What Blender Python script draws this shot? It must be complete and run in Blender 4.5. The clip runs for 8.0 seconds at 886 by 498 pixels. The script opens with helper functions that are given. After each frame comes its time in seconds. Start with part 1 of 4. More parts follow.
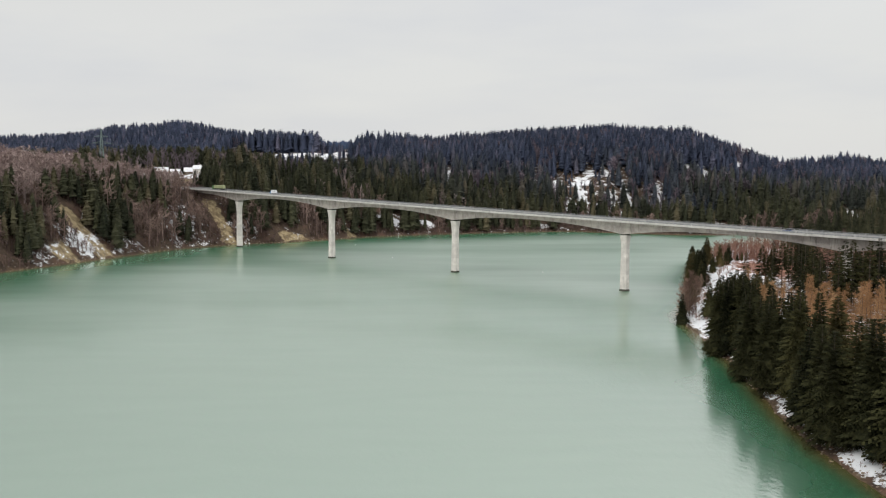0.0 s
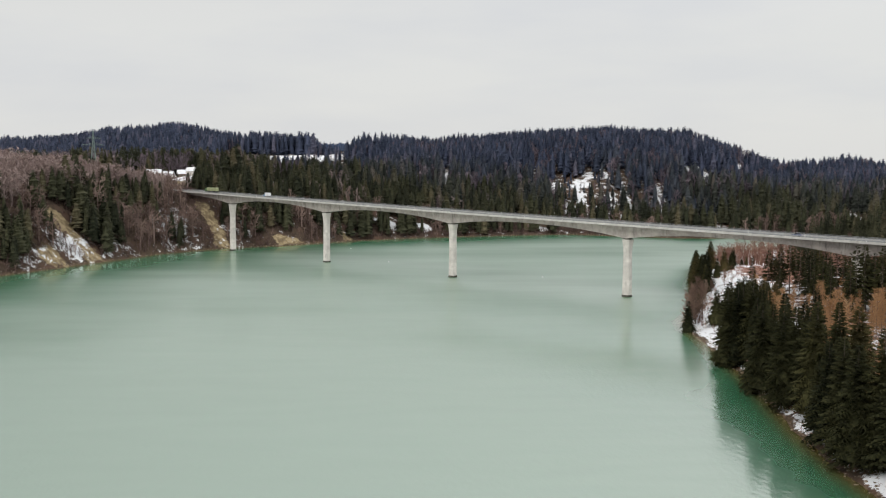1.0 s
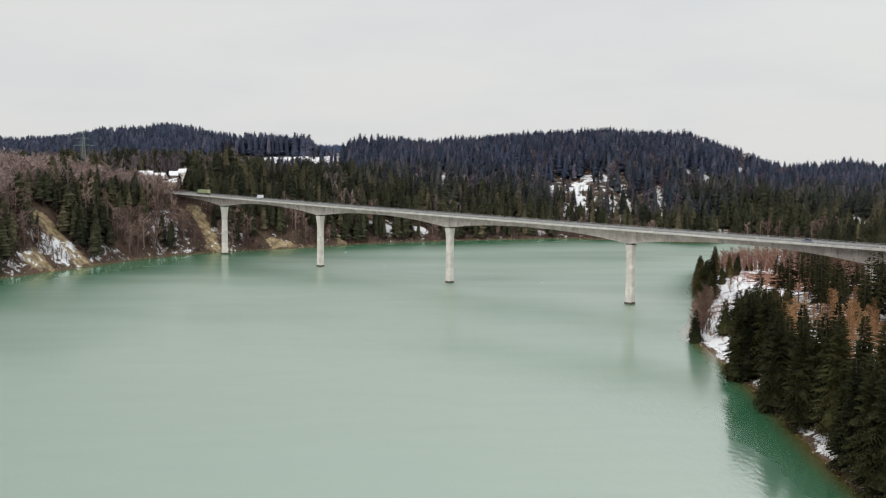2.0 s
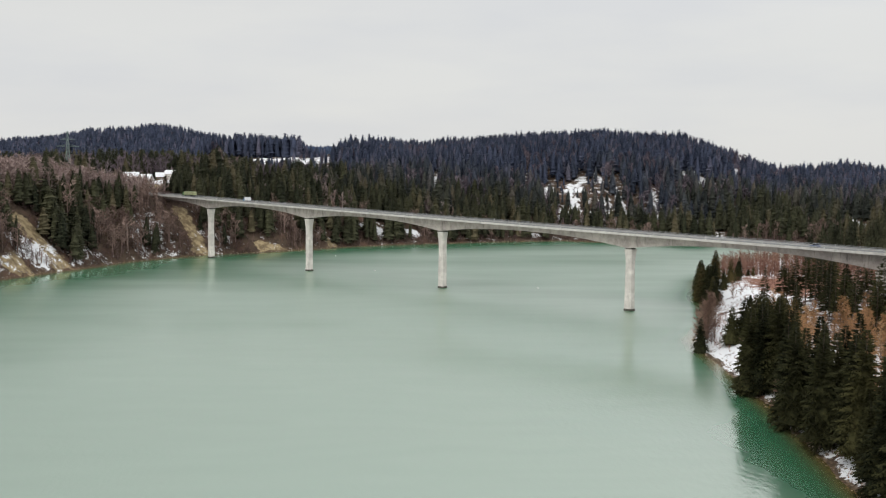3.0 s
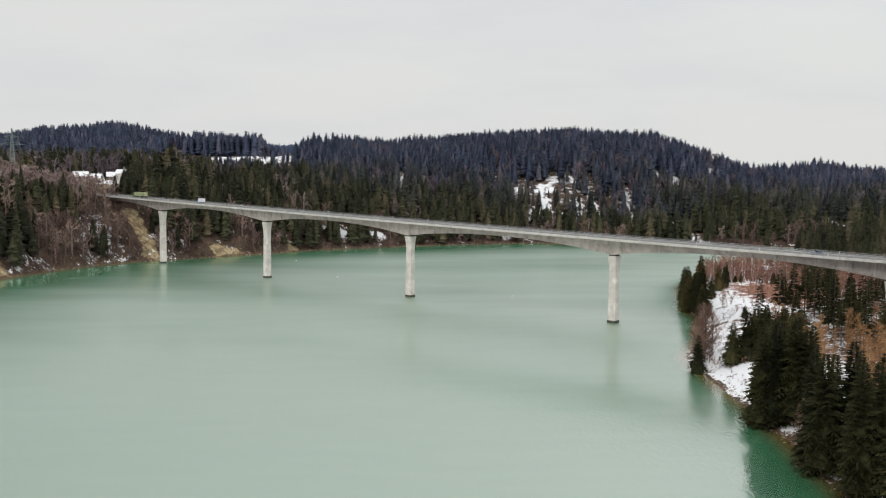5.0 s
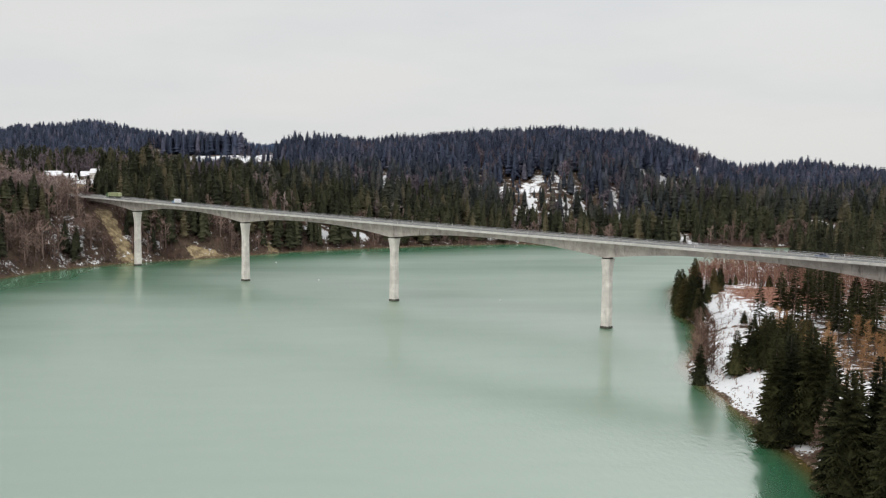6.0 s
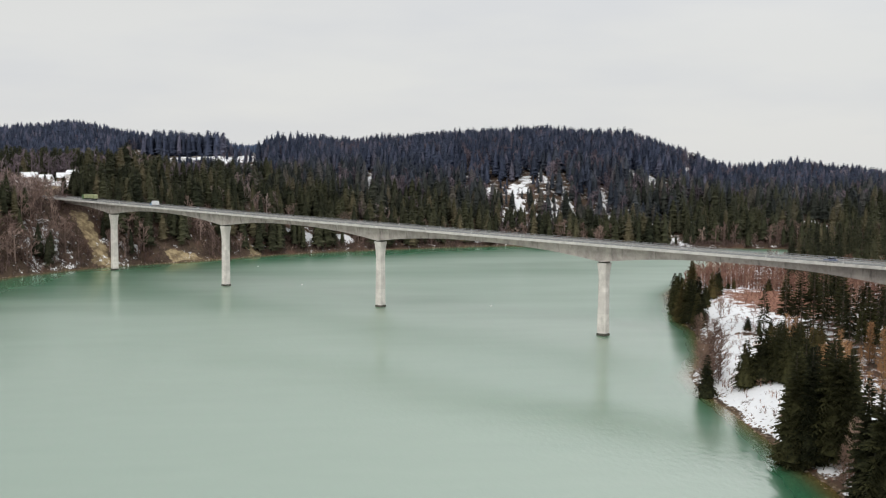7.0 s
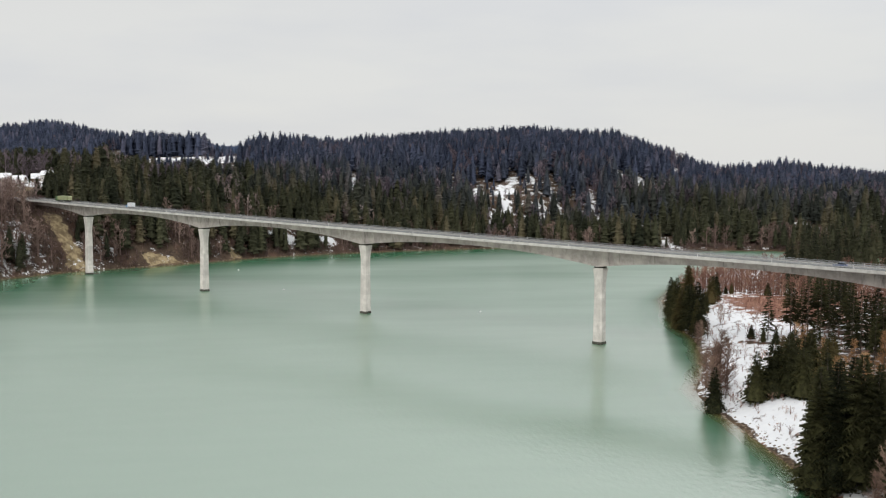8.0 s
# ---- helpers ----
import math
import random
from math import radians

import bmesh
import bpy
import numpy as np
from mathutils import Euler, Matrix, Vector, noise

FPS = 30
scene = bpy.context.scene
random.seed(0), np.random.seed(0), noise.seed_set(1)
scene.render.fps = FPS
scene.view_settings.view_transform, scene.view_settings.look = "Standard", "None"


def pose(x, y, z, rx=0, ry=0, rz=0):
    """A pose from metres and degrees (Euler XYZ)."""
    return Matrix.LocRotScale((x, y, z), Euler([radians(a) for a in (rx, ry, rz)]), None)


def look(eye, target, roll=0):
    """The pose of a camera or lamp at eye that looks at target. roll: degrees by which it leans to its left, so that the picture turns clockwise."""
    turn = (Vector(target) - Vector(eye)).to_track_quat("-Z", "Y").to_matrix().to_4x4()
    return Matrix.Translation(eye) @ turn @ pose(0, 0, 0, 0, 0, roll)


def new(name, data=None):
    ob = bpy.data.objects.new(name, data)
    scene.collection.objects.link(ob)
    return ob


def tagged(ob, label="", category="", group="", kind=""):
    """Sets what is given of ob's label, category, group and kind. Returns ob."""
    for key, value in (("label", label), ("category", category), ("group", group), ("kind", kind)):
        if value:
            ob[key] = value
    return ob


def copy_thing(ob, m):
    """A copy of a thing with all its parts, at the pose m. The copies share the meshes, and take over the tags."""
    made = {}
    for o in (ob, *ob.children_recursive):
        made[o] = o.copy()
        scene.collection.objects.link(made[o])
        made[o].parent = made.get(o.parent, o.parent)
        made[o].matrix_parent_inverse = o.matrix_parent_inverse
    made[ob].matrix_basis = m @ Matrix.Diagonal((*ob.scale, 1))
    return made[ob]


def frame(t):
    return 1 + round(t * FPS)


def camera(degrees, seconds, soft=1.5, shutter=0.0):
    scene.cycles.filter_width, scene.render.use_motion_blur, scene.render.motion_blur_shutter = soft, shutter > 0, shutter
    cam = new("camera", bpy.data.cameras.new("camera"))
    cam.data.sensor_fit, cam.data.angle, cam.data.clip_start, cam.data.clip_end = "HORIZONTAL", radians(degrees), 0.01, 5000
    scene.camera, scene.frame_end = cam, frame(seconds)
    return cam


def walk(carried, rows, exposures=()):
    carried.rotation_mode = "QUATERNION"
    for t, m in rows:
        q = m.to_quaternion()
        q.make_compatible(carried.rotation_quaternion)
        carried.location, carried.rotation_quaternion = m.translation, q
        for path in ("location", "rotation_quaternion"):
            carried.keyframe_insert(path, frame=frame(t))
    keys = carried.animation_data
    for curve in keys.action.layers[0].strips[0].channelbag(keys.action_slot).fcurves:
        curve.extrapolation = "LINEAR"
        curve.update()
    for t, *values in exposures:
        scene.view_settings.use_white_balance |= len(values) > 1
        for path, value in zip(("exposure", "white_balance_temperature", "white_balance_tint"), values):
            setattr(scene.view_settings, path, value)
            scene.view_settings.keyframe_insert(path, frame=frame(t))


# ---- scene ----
cam = camera(48.0, 8.0, soft=1.15)
PATH = [
    (0, (2.07, -22.279, 61.613), (2.129, -20.287, 61.446), 0.3),
    (0.5, (2.327, -15.398, 61.632), (2.388, -13.405, 61.468), 0.3),
    (1, (2.614, -8.111, 61.67), (2.678, -6.118, 61.507), 0.3),
    (1.5, (2.903, -0.184, 61.719), (2.97, 1.808, 61.558), 0.4),
    (3, (3.378, 25.386, 61.941), (3.465, 27.378, 61.785), 0.5),
    (3.5, (3.483, 34.342, 62.053), (3.586, 36.333, 61.897), 0.5),
    (4, (3.561, 43.63, 62.185), (3.681, 45.62, 62.03), 0.5),
    (4.5, (3.689, 53.01, 62.302), (3.827, 54.999, 62.146), 0.5),
    (6, (4.103, 81.1, 62.46), (4.294, 83.085, 62.301), 0.5),
    (6.5, (4.084, 90.322, 62.393), (4.291, 92.305, 62.235), 0.4),
    (7, (4.135, 99.473, 62.242), (4.357, 101.455, 62.085), 0.4),
    (7.5, (4.256, 108.651, 62.136), (4.495, 110.631, 61.98), 0.4),
    (8, (4.565, 117.753, 62.103), (4.819, 119.731, 61.948), 0.4),
]
walk(cam, [(t, look(eye, target, roll)) for t, eye, target, roll in PATH])

# ---- light -------------------------------------------------------------
def build_world():
    world = bpy.data.worlds.new("overcast_sky")
    scene.world = world
    world.use_nodes = True
    nt = world.node_tree
    nt.nodes.clear()
    out = nt.nodes.new("ShaderNodeOutputWorld")
    bg = nt.nodes.new("ShaderNodeBackground")
    sky = nt.nodes.new("ShaderNodeTexSky")
    sky.sky_type = "NISHITA"
    sky.sun_disc = False
    sky.sun_elevation = radians(38)
    sky.sun_rotation = radians(205)
    sky.air_density, sky.dust_density, sky.ozone_density = 1.0, 2.0, 1.0
    scale = nt.nodes.new("ShaderNodeMix")
    scale.data_type, scale.blend_type = "RGBA", "MULTIPLY"
    scale.inputs["Factor"].default_value = 1.0
    scale.inputs["B"].default_value = (0.09, 0.09, 0.09, 1)
    nt.links.new(sky.outputs["Color"], scale.inputs["A"])
    # cloud layer: soft grey sheets, brighter up high
    tc = nt.nodes.new("ShaderNodeTexCoord")
    mp = nt.nodes.new("ShaderNodeMapping")
    mp.inputs["Scale"].default_value = (1.6, 1.6, 7.0)
    nz = nt.nodes.new("ShaderNodeTexNoise")
    nz.inputs["Scale"].default_value = 2.2
    nz.inputs["Detail"].default_value = 5.0
    nz.inputs["Roughness"].default_value = 0.5
    ramp = nt.nodes.new("ShaderNodeValToRGB")
    ramp.color_ramp.elements[0].position, ramp.color_ramp.elements[0].color = 0.30, (0.69, 0.70, 0.72, 1)
    ramp.color_ramp.elements[1].position, ramp.color_ramp.elements[1].color = 0.62, (0.765, 0.765, 0.75, 1)
    nt.links.new(tc.outputs["Generated"], mp.inputs["Vector"])
    nt.links.new(mp.outputs["Vector"], nz.inputs["Vector"])
    nt.links.new(nz.outputs["Fac"], ramp.inputs["Fac"])
    mix = nt.nodes.new("ShaderNodeMix")
    mix.data_type = "RGBA"
    mix.inputs["Factor"].default_value = 0.93
    nt.links.new(scale.outputs["Result"], mix.inputs["A"])
    nt.links.new(ramp.outputs["Color"], mix.inputs["B"])
    nt.links.new(mix.outputs["Result"], bg.inputs["Color"])
    # an overcast sky is brighter overhead than at the horizon
    up = nt.nodes.new("ShaderNodeSeparateXYZ")
    nt.links.new(tc.outputs["Generated"], up.inputs[0])
    rise = nt.nodes.new("ShaderNodeMapRange")
    rise.interpolation_type = "SMOOTHSTEP"
    for key, value in (("From Min", 0.12), ("From Max", 0.9), ("To Min", 1.0), ("To Max", 1.45)):
        rise.inputs[key].default_value = value
    nt.links.new(up.outputs["Z"], rise.inputs["Value"])
    # and a little brighter towards the east
    side = nt.nodes.new("ShaderNodeMapRange")
    side.interpolation_type = "SMOOTHSTEP"
    for key, value in (("From Min", 0.10), ("From Max", 0.34), ("To Min", 0.0), ("To Max", 0.42)):
        side.inputs[key].default_value = value
    nt.links.new(up.outputs["Z"], side.inputs["Value"])
    east = nt.nodes.new("ShaderNodeMath")
    east.operation = "MULTIPLY_ADD"
    nt.links.new(up.outputs["X"], east.inputs[0])
    nt.links.new(side.outputs["Result"], east.inputs[1])
    nt.links.new(rise.outputs["Result"], east.inputs[2])
    nt.links.new(east.outputs[0], bg.inputs["Strength"])
    nt.links.new(bg.outputs["Background"], out.inputs["Surface"])


build_world()
sun_data = bpy.data.lights.new("sun", "SUN")
sun_data.energy, sun_data.angle, sun_data.color = 1.35, radians(25), (1.0, 0.97, 0.92)
sun = new("sun", sun_data)
sun.matrix_world = look((-150, -300, 350), (0, 0, 0))


# ---- materials ---------------------------------------------------------
class Nodes:
    """A node material under construction."""

    def __init__(self, name):
        self.mat = bpy.data.materials.new(name)
        self.mat.use_nodes = True
        self.tree = self.mat.node_tree
        self.bsdf = self.tree.nodes["Principled BSDF"]
        self.geo = self.add("ShaderNodeNewGeometry")

    def add(self, kind, **values):
        node = self.tree.nodes.new(kind)
        for key, value in values.items():
            node.inputs[key.replace("_", " ")].default_value = value
        return node

    def link(self, a, b):
        self.tree.links.new(a, b)

    def place(self):
        return self.geo.outputs["Position"]

    def noise(self, size, detail=4.0, rough=0.55, stretch=(1, 1, 1)):
        """Noise whose features are about size metres across."""
        mp = self.add("ShaderNodeMapping", Scale=stretch)
        nz = self.add("ShaderNodeTexNoise", Scale=1.0 / size, Detail=detail, Roughness=rough)
        self.link(self.place(), mp.inputs["Vector"])
        self.link(mp.outputs["Vector"], nz.inputs["Vector"])
        return nz.outputs["Fac"]

    def attr(self, name):
        a = self.add("ShaderNodeAttribute")
        a.attribute_name = name
        return a.outputs["Fac"]

    def math(self, op, a, b=0.0, clamp=False):
        m = self.tree.nodes.new("ShaderNodeMath")
        m.operation, m.use_clamp = op, clamp
        for slot, v in zip(m.inputs, (a, b)):
            if isinstance(v, (int, float)):
                slot.default_value = v
            else:
                self.link(v, slot)
        return m.outputs[0]

    def band(self, value, low, high):
        """0 below low, 1 above high."""
        m = self.add("ShaderNodeMapRange", From_Min=low, From_Max=high)
        m.interpolation_type = "SMOOTHSTEP"
        self.link(value, m.inputs["Value"])
        return m.outputs["Result"]

    def mix(self, fac, a, b, kind="MIX"):
        m = self.tree.nodes.new("ShaderNodeMix")
        m.data_type, m.blend_type = "RGBA", kind
        for slot, v in ((m.inputs["Factor"], fac), (m.inputs["A"], a), (m.inputs["B"], b)):
            if isinstance(v, tuple):
                slot.default_value = (*v, 1)
            elif isinstance(v, (int, float)):
                slot.default_value = v
            else:
                self.link(v, slot)
        return m.outputs["Result"]

    def bump(self, height, strength, distance):
        b = self.add("ShaderNodeBump", Strength=strength, Distance=distance)
        self.link(height, b.inputs["Height"])
        self.link(b.outputs["Normal"], self.bsdf.inputs["Normal"])

    def done(self, color, rough=0.9, metal=0.0, spec=0.3):
        if isinstance(color, tuple):
            self.bsdf.inputs["Base Color"].default_value = (*color, 1)
        else:
            self.link(color, self.bsdf.inputs["Base Color"])
        self.bsdf.inputs["Roughness"].default_value = rough
        self.bsdf.inputs["Metallic"].default_value = metal
        self.bsdf.inputs["Specular IOR Level"].default_value = spec
        return self.mat


def ground_material():
    n = Nodes("winter_ground")
    litter = n.mix(n.band(n.noise(5.0), 0.35, 0.65), (0.045, 0.032, 0.024), (0.095, 0.066, 0.046))
    litter = n.mix(n.band(n.noise(1.2, 5), 0.45, 0.7), litter, (0.095, 0.068, 0.05))
    rust = n.mix(n.band(n.noise(14.0), 0.52, 0.62), litter, (0.10, 0.062, 0.045))
    clay_col = n.mix(n.band(n.noise(3.0, 5, 0.6, (1, 1, 0.35)), 0.35, 0.65), (0.15, 0.11, 0.065), (0.36, 0.285, 0.17))
    clay = n.band(n.math("ADD", n.attr("clay"), n.math("MULTIPLY", n.math("SUBTRACT", n.noise(4.0, 5), 0.5), 1.6)), 0.42, 0.6)
    base = n.mix(clay, rust, clay_col)
    reed = n.band(n.math("ADD", n.attr("reed"), n.math("MULTIPLY", n.math("SUBTRACT", n.noise(5.0, 5, 0.6), 0.5), 1.2)), 0.42, 0.55)
    base = n.mix(reed, base, n.mix(n.band(n.noise(0.9, 4), 0.35, 0.65), (0.16, 0.075, 0.05), (0.33, 0.17, 0.12)))
    rim = n.mix(n.band(n.noise(1.5), 0.4, 0.6), (0.06, 0.042, 0.028), (0.14, 0.098, 0.062))
    base = n.mix(n.band(n.math("ADD", n.attr("shore"), n.math("MULTIPLY", n.math("SUBTRACT", n.noise(3.0), 0.5), 0.8)), 0.4, 0.6), base, rim)
    patchy = n.math("ADD", n.math("MULTIPLY", n.math("SUBTRACT", n.noise(6.0, 6, 0.65), 0.5), 1.5),
                    n.math("MULTIPLY", n.math("SUBTRACT", n.noise(1.1, 4, 0.6), 0.5), 0.7))
    snow = n.band(n.math("ADD", n.attr("snow"), patchy), 0.44, 0.56)
    snow_col = n.mix(n.noise(2.0, 4), (0.70, 0.72, 0.76), (0.84, 0.85, 0.86))
    n.bump(n.noise(0.8, 6, 0.6), 0.6, 0.35)
    return n.done(n.mix(snow, base, snow_col), 0.9, spec=0.15)


def water_material():
    n = Nodes("green_lake_water")
    # milky body of the water, brown where the bed shows through
    body = n.mix(n.noise(120.0, 3), (0.040, 0.178, 0.086), (0.050, 0.204, 0.106))
    body = n.mix(n.math("MULTIPLY", n.attr("shallow"), 0.85), body, (0.22, 0.115, 0.03))
    n.done(body, 0.55, spec=0.0)
    # wind ripples: fine chop over a long low swell, rougher under the gusts
    ripple = n.noise(1.6, 3, 0.55, (1.0, 0.6, 1.0))
    swell = n.noise(9.0, 2, 0.5, (1.0, 0.45, 1.0))
    gust = n.noise(90.0, 4, 0.55, (0.35, 1.0, 1.0))
    b = n.add("ShaderNodeBump", Strength=0.22, Distance=0.4)
    n.link(n.math("ADD", n.math("MULTIPLY", ripple, 0.8), n.math("MULTIPLY", swell, 0.45)), b.inputs["Height"])
    # ruffled and still water side by side: more still in the lee of the shores, less under the gusts
    gloss = n.add("ShaderNodeMixShader")
    for slot, rough in ((1, 0.45), (2, 0.13)):
        layer = n.add("ShaderNodeBsdfGlossy", Color=(1.0, 0.985, 0.965, 1), Roughness=rough)
        layer.distribution = "BECKMANN"
        n.link(b.outputs["Normal"], layer.inputs["Normal"])
        n.link(layer.outputs[0], gloss.inputs[slot])
    still = n.math("ADD", n.math("MULTIPLY", n.attr("lee"), 0.85), n.math("MULTIPLY", n.band(gust, 0.25, 0.75), 0.30), True)
    n.link(still, gloss.inputs[0])
    # the ripples even out the mirror's strength between near and far
    facing = n.add("ShaderNodeLayerWeight", Blend=0.5)
    fac = n.math("ADD", n.math("MULTIPLY", facing.outputs["Facing"], 0.32), 0.31, True)
    mix = n.add("ShaderNodeMixShader")
    n.link(fac, mix.inputs[0])
    n.link(n.bsdf.outputs[0], mix.inputs[1])
    n.link(gloss.outputs[0], mix.inputs[2])
    n.link(mix.outputs[0], n.tree.nodes["Material Output"].inputs["Surface"])
    return n.mat


def concrete_material(name, light, dark, streak=0.6, lift=0.0):
    n = Nodes(name)
    col = n.mix(n.band(n.noise(3.5, 6, 0.6), 0.3, 0.7), dark, light)
    run = n.band(n.noise(1.4, 5, 0.65, (1, 1, 0.12)), 0.52, 0.74)
    col = n.mix(n.math("MULTIPLY", run, streak), col, tuple(0.42 * c for c in dark))
    col = n.mix(n.math("MULTIPLY", n.band(n.noise(0.3, 4), 0.5, 0.8), 0.25), col, tuple(1.15 * c for c in light))
    if lift:
        xyz = n.add("ShaderNodeSeparateXYZ")
        n.link(n.place(), xyz.inputs[0])
        course = n.math("DIVIDE", xyz.outputs["Z"], lift)
        joint = n.math("LESS_THAN", n.math("FRACT", course), 0.03)
        col = n.mix(n.math("MULTIPLY", joint, 0.35), col, dark)
        white = n.add("ShaderNodeTexWhiteNoise")
        white.noise_dimensions = "1D"
        n.link(n.math("FLOOR", course), white.inputs["W"])
        col = n.mix(n.math("MULTIPLY", white.outputs["Value"], 0.35), col, tuple(0.8 * c for c in dark))
    n.bump(n.noise(0.25, 5), 0.3, 0.03)
    return n.done(col, 0.85, spec=0.25)


def plain_material(name, a, b, size=0.6, rough=0.6, metal=0.0, spec=0.4):
    n = Nodes(name)
    n.bump(n.noise(size * 0.4, 4), 0.15, 0.01)
    return n.done(n.mix(n.band(n.noise(size, 5), 0.3, 0.7), a, b), rough, metal, spec)


def foliage_material(name, dark, light, warm, hill=None, rough=0.8):
    """Needles or twigs: every tree has its own tint, with finer clumps inside it; hill: haze-tinted tones for the far
    hills.
    """
    n = Nodes(name)
    info = n.add("ShaderNodeObjectInfo")
    own = n.math("FRACT", n.math("ADD", n.attr("tint"), info.outputs["Random"]))
    # blends towards tones with the distance haze painted in
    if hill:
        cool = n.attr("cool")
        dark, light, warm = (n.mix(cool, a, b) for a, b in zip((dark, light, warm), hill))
    col = n.mix(own, dark, light)
    col = n.mix(n.math("MULTIPLY", n.band(own, 0.80, 0.98), 0.8), col, warm)
    bright, deep = n.mix(1.0, light, (1.5, 1.5, 1.5), "MULTIPLY"), n.mix(1.0, dark, (0.6, 0.6, 0.6), "MULTIPLY")
    col = n.mix(n.math("MULTIPLY", n.band(n.noise(0.7, 3), 0.45, 0.75), 0.5), col, bright)
    col = n.mix(n.math("MULTIPLY", n.band(n.noise(2.5, 3), 0.5, 0.75), 0.5), col, deep)
    return n.done(col, rough, spec=0.15)


def road_material():
    n = Nodes("worn_asphalt")
    col = n.mix(n.band(n.noise(4.0, 5), 0.3, 0.7), (0.10, 0.103, 0.10), (0.16, 0.163, 0.157))
    n.bump(n.noise(0.05, 3), 0.2, 0.01)
    return n.done(col, 0.7, spec=0.4)


M_GROUND = ground_material()
M_WATER = water_material()
M_CONCRETE = concrete_material("weathered_concrete", (0.47, 0.425, 0.395), (0.30, 0.268, 0.25), 0.8)
M_PIER = concrete_material("pale_pier_concrete", (0.72, 0.685, 0.64), (0.50, 0.47, 0.44), 0.4, 4.2)
M_FASCIA = concrete_material("bright_edge_concrete", (0.56, 0.545, 0.52), (0.42, 0.405, 0.385), 0.4)
M_STAIN = concrete_material("wet_stained_concrete", (0.10, 0.095, 0.08), (0.05, 0.05, 0.04), 0.4)
M_ROAD = road_material()
M_LINE = plain_material("road_paint", (0.62, 0.62, 0.6), (0.75, 0.75, 0.73), 1.0, 0.7)
M_STEEL = plain_material("galvanised_steel", (0.30, 0.31, 0.32), (0.42, 0.43, 0.44), 0.8, 0.45, 0.6)
M_SPRUCE = foliage_material("spruce_needles", (0.011, 0.014, 0.006), (0.059, 0.057, 0.022), (0.115, 0.082, 0.034))
# second triple: spruce tones with blue distance haze mixed into the colour
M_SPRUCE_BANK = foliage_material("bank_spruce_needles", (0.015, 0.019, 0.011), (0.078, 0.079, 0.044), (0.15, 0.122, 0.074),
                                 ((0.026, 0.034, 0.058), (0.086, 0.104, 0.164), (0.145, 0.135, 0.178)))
# ridge needles hold the haze of distance in their base colour
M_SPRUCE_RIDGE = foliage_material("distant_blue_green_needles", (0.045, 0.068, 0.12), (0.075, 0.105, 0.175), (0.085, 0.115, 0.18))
# the twigs' second triple is greyed and purpled to stand for haze
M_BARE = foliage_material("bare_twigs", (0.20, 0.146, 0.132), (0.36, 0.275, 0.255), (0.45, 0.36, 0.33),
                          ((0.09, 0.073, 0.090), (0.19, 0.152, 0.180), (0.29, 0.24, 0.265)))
M_SLOPE = foliage_material("dark_bare_twigs", (0.13, 0.088, 0.074), (0.26, 0.182, 0.158), (0.35, 0.26, 0.22))
M_SHRUB = foliage_material("dark_shrub_twigs", (0.070, 0.046, 0.042), (0.15, 0.102, 0.090), (0.25, 0.175, 0.145))
M_RUSSET = foliage_material("russet_twigs", (0.12, 0.075, 0.058), (0.24, 0.155, 0.12), (0.34, 0.24, 0.185))
M_LARCH = foliage_material("tan_larch_twigs", (0.27, 0.145, 0.07), (0.43, 0.25, 0.125), (0.50, 0.34, 0.20))
M_RUST = foliage_material("rust_twigs", (0.14, 0.075, 0.056), (0.30, 0.165, 0.125), (0.44, 0.29, 0.22))
M_BARK = plain_material("grey_brown_bark", (0.07, 0.05, 0.04), (0.17, 0.14, 0.115), 0.5, 0.95, spec=0.1)


# ---- mesh helpers ------------------------------------------------------
def mesh_of(name, verts, tris, material, tint=None, smooth=False, cool=None):
    """A mesh from arrays of places and triangles."""
    verts, tris = np.asarray(verts, np.float32), np.asarray(tris, np.int32)
    me = bpy.data.meshes.new(name)
    me.vertices.add(len(verts))
    me.vertices.foreach_set("co", verts.ravel())
    me.loops.add(tris.size)
    me.loops.foreach_set("vertex_index", tris.ravel())
    me.polygons.add(len(tris))
    me.polygons.foreach_set("loop_start", np.arange(0, tris.size, 3, dtype=np.int32))
    if smooth:
        me.polygons.foreach_set("use_smooth", np.ones(len(tris), bool))
    me.materials.append(material)
    me.update(calc_edges=True)
    if tint is not None:
        a = me.attributes.new("tint", "FLOAT", "POINT")
        a.data.foreach_set("value", np.asarray(tint, np.float32))
    if cool is not None:
        a = me.attributes.new("cool", "FLOAT", "POINT")
        a.data.foreach_set("value", np.asarray(cool, np.float32))
    return me


def part(name, bm, material, parent=None, label="", smooth=False):
    """Links a bmesh as one mesh object under a thing or a part."""
    me = bpy.data.meshes.new(name)
    bmesh.ops.recalc_face_normals(bm, faces=bm.faces)
    bm.to_mesh(me)
    bm.free()
    if smooth:
        me.polygons.foreach_set("use_smooth", [True] * len(me.polygons))
    me.materials.append(material)
    ob = new(name, me)
    ob.parent = parent
    return tagged(ob, label)


def empty(name, m, label, category, group="", kind=""):
    ob = new(name)
    ob.empty_display_size = 0.5
    ob.matrix_world = m
    return tagged(ob, label, category, group, kind)


def add_box(bm, lo, hi, bevel=0.0):
    made = bmesh.ops.create_cube(bm, size=1.0)["verts"]
    for v in made:
        v.co = Vector([a + (c + 0.5) * (b - a) for a, b, c in zip(lo, hi, v.co)])
    if bevel:
        edges = list({e for v in made for e in v.link_edges})
        bmesh.ops.bevel(bm, geom=edges, offset=bevel, segments=2, affect="EDGES", profile=0.5)
    return made


